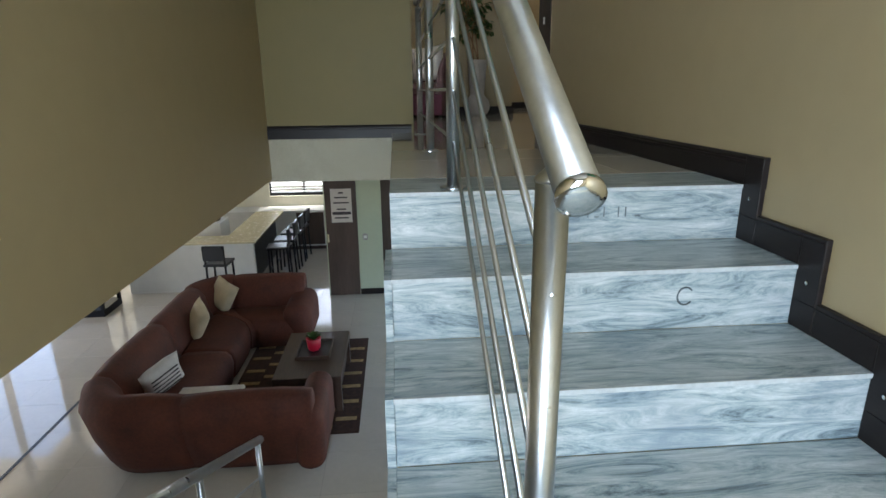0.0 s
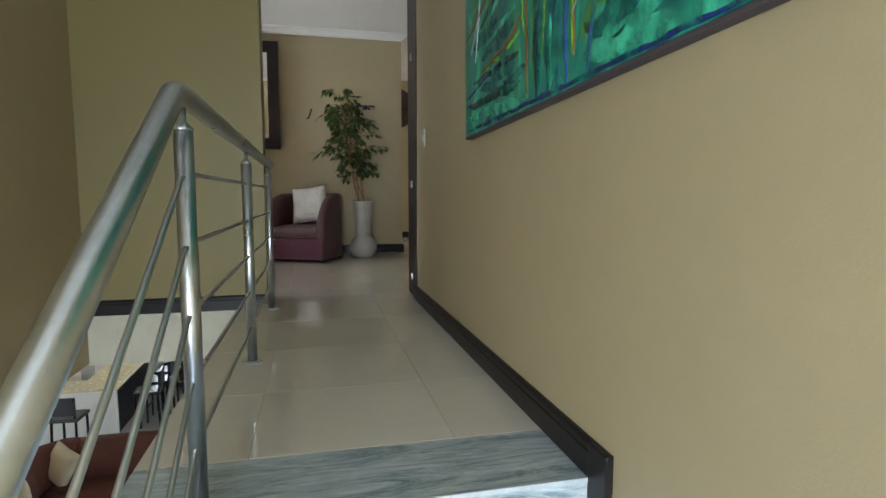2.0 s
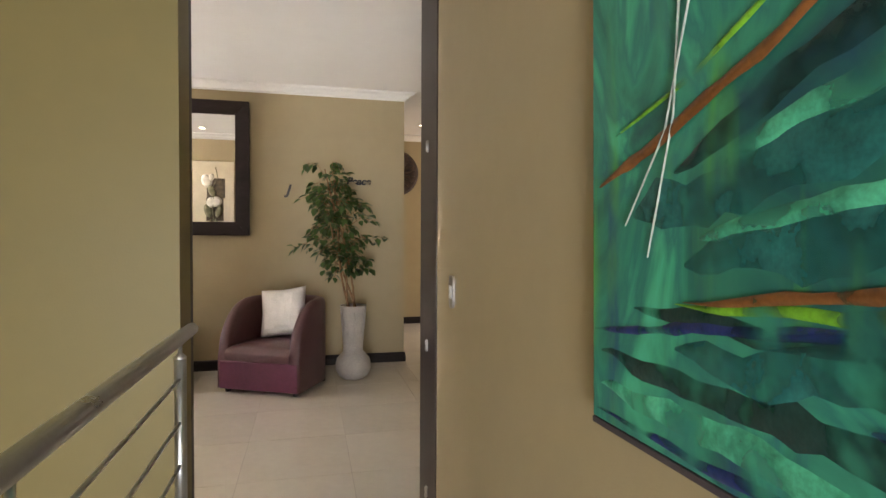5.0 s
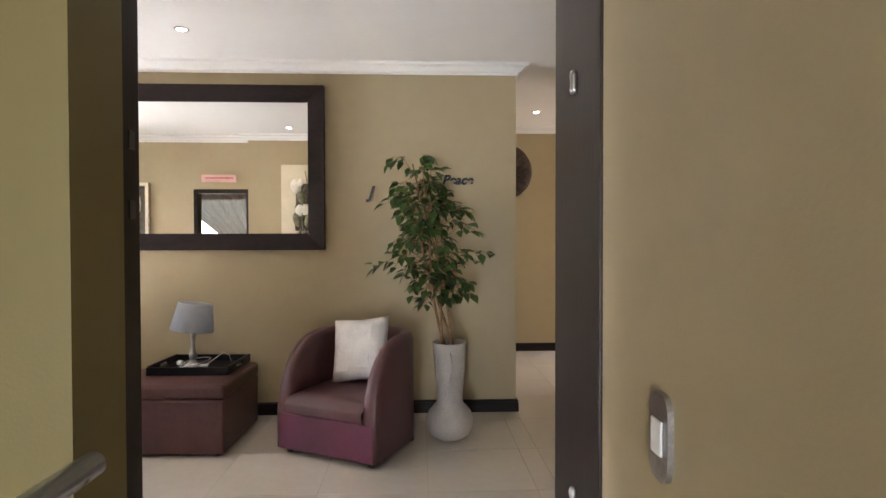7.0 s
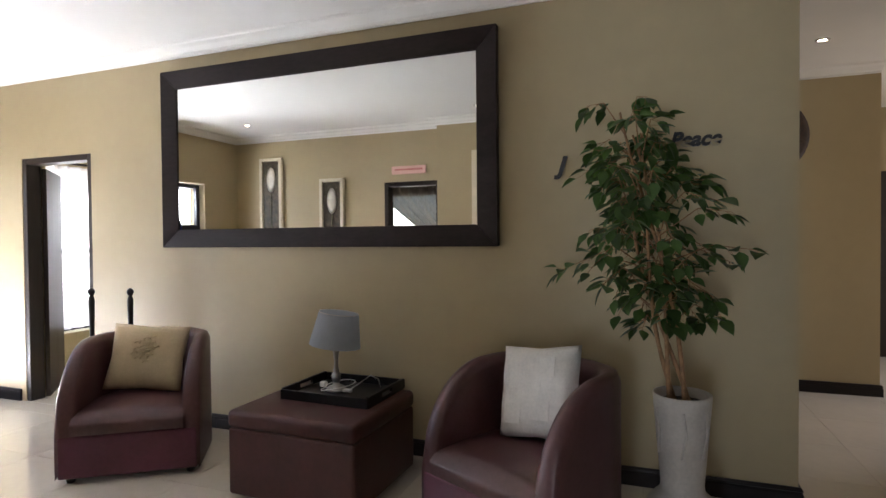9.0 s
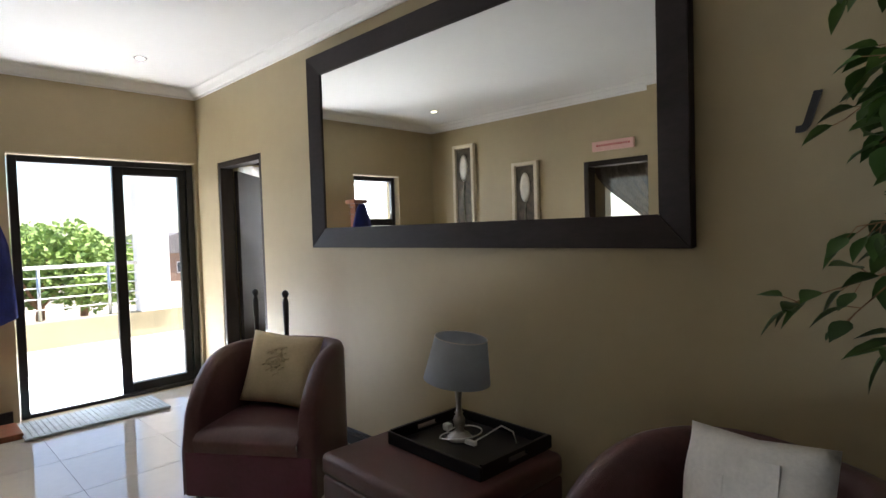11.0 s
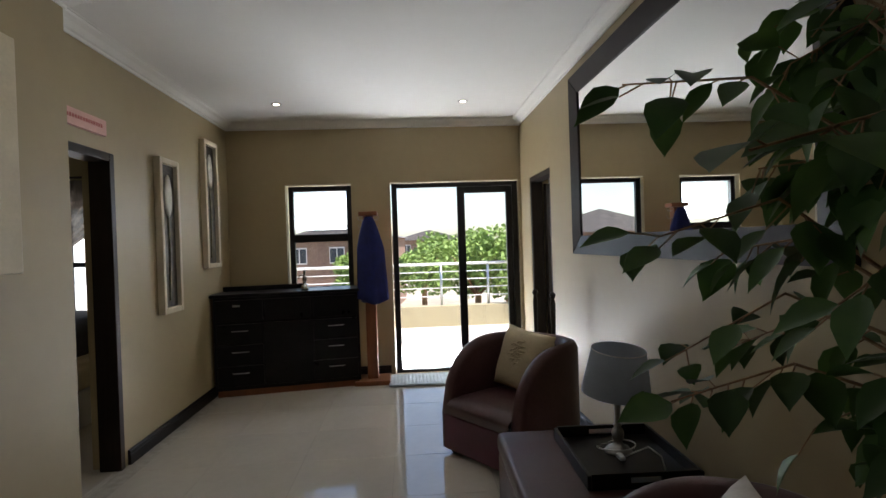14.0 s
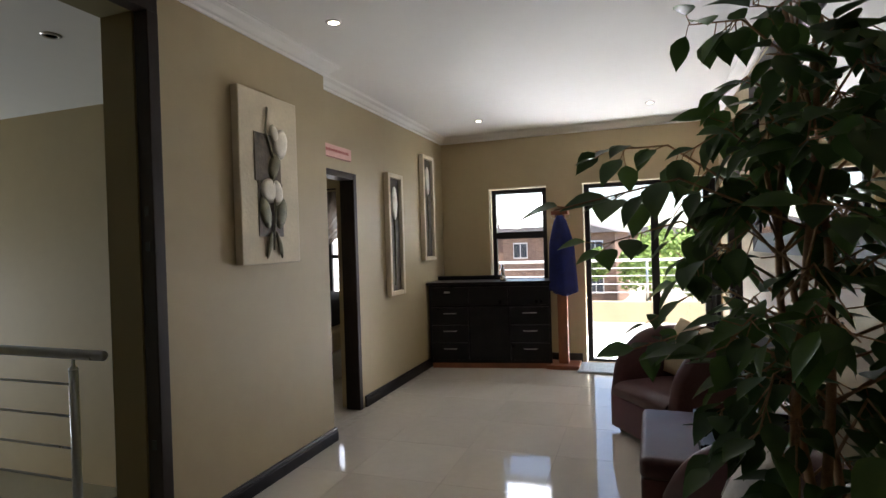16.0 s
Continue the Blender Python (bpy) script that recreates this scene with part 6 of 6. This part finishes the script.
G = LOW - 0.4
house(pose(-46, 1.6, G, 0, 0, 84), 9, 8, 5.6, "brown face-brick house of two storeys with gable roof")
house(pose(-52, -9, G, 0, 0, 100), 14, 9, 5.6, "brown brick house beyond the street")
house(pose(-84, 9.5, G, 0, 0, 95), 10, 9, 5.6, "far brown brick gabled house")
house(pose(-70, 30, G, 0, 0, 90), 16, 9, 3.2, "low far brick house")
bw = thing("boundary_wall", "pale rendered boundary wall across the plot", "wall", pose(-26, 5, G))
part("panel", box(-0.12, -30, 0, 0.12, 30, 1.6), WHITERENDER, bw)
part("coping", box(-0.2, -30, 1.6, 0.2, 30, 1.7), BRICK, bw)
rng2 = random.Random(4)
for k, (x, y) in enumerate(((-17, 9.9), (-17.4, 10.8), (-18, 11.6))):
    pl = thing("brick_stack", "stack of orange building bricks on the ground", "bricks", pose(x, y, G, 0, 0, 8 * k), group="stacks of bricks")
    part("stack", box(-0.5, -0.35, 0, 0.5, 0.35, 1.25 + 0.1 * k, 0.02), BRICK, pl)


def tree(m, r, h, label, seed, count, size=0.16):
    t = thing("tree", label, "tree", m, group="trees beyond the balcony")
    q = random.Random(seed)
    bm = bmesh.new()
    tube([(0, 0, 0), (0.1, 0, h * 0.3), (0, 0.1, h * 0.5)], 0.22, 8, bm, taper=0.14)
    for k in range(8):
        a = k * 0.8
        tube([(0, 0, h * 0.35), (r * 0.3 * math.cos(a), r * 0.3 * math.sin(a), h * 0.55), (r * 0.7 * math.cos(a), r * 0.7 * math.sin(a), h * 0.75)], 0.1, 6, bm, taper=0.03)
    part("trunk", bm, BARK, t)
    lobes = [(Vector((q.uniform(-0.7, 0.7) * r, q.uniform(-0.75, 0.75) * r, h * q.uniform(0.5, 0.86))), r * q.uniform(0.28, 0.5)) for _ in range(16)]
    vsx, fs = [], []
    for k in range(count):
        c, rr = lobes[k % 16]
        d = Vector((q.gauss(0, 1), q.gauss(0, 1), q.gauss(0, 1))).normalized()
        p = c + d * rr * q.uniform(0.6, 1.05)
        a = Vector((q.gauss(0, 1), q.gauss(0, 1), q.gauss(0, 0.6))).normalized() * size
        b = a.cross(Vector((q.gauss(0, 1), q.gauss(0, 1), q.gauss(0, 1)))).normalized() * size * 0.55
        i = len(vsx)
        vsx += [p - a, p + b, p + a, p - b]
        fs.append((i, i + 1, i + 2, i + 3))
    me = bpy.data.meshes.new("crown")
    me.from_pydata(vsx, [], fs)
    me.materials.append(FOLIAGE)
    ob = new("crown", me)
    ob.parent = t
    return t


tree(pose(-29, 10.6, G), 3.3, 5.6, "broad bright green tree beyond the balcony", 1, 9000)
tree(pose(-30.5, 12.6, G), 2.6, 5.0, "rounded green tree beside a larger one", 2, 6000)
tree(pose(-36, 3.6, G), 1.8, 4.6, "small green tree in front of the brick house", 3, 4000)
tree(pose(-40, 7.9, G), 2.0, 4.4, "small dark green garden tree", 5, 4000)
tree(pose(-24, 3.2, G), 1.7, 3.0, "pale green shrub near the boundary wall", 6, 3000, 0.12)
bm = bmesh.new()
q = random.Random(8)
for k in range(420):
    x, y = -95 - q.random() * 160, -60 + q.random() * 170
    r = q.uniform(2, 4.5)
    bmesh.ops.create_icosphere(bm, subdivisions=1, radius=r, matrix=Matrix.Translation((x, y, G + r * 0.5)) @ Matrix.Diagonal((1, 1.5, 0.8, 1)))
for v in bm.verts:
    v.co += Vector((noise.noise(v.co * 0.7), noise.noise(v.co * 0.7 + Vector((9, 0, 0))), noise.noise(v.co * 0.7 + Vector((0, 9, 0))))) * 1.2
tagged(part("far_woodland", bm, FARTREE), "hazy belt of distant trees", "woodland", kind="stuff")

# ---- floor tiles, last ----
TS = 0.61
tile_me = mesh_of("tile", box(0.0015, 0.0015, 0, TS - 0.0015, TS - 0.0015, 0.008), TILE)
cuts = {}


def lay(parent, x0, y0, x1, y1, z, ox, oy):
    """Square tiles on a joint grid through (ox, oy), cut where the area ends."""
    i0, i1 = math.floor((x0 - ox) / TS), math.ceil((x1 - ox) / TS)
    j0, j1 = math.floor((y0 - oy) / TS), math.ceil((y1 - oy) / TS)
    for i in range(i0, i1):
        for j in range(j0, j1):
            a0, a1 = max(x0, ox + i * TS), min(x1, ox + (i + 1) * TS)
            b0, b1 = max(y0, oy + j * TS), min(y1, oy + (j + 1) * TS)
            if a1 - a0 < 0.02 or b1 - b0 < 0.02:
                continue
            key = (round(a1 - a0, 3), round(b1 - b0, 3))
            if key == (TS, TS):
                me = tile_me
            else:
                if key not in cuts:
                    cuts[key] = mesh_of("tile", box(0.0015, 0.0015, 0, key[0] - 0.0015, key[1] - 0.0015, 0.008), TILE)
                me = cuts[key]
            ob = new("tile", me)
            ob.parent = parent
            ob.matrix_basis = pose(a0, b0, z)


fl = structure("floor", box(EX, VY + 0.001, -0.0055, 5.4, 12.4, -0.002), GROUT, "glossy cream porcelain tile floor")
lay(fl, EX, 4.96, 1.845, MY, -0.008, 0.50, 6.64)
lay(fl, 1.845, 4.96, 5.4, 12.4, -0.008, 0.50, 6.64)
lay(fl, -3.88, MY, -2.6, 10.0, -0.008, 0.50, 6.64)
lay(fl, 0.372, VY, SX, 4.96, -0.008, 0.50, 4.74)
lay(fl, EX, 1.6, VX - 0.14, 4.84, -0.008, 0.50, 6.64)
fl2 = structure("floor_landing", box(X0, 2.372, -0.0055, SX, VY, -0.002), GROUT, "glossy cream tiles of the landing")
lay(fl2, X0, 2.372, SX, VY, -0.008, 0.50, 2.91)
fl3 = structure("floor_lower", box(-5.4, -2.3, LOW - 0.0055, SX, 13.2, LOW - 0.002), GROUT, "glossy cream tiles of the living room")
lay(fl3, -4.9, 3.7, 0.25, 12.6, LOW - 0.008, 0.06, 4.5)
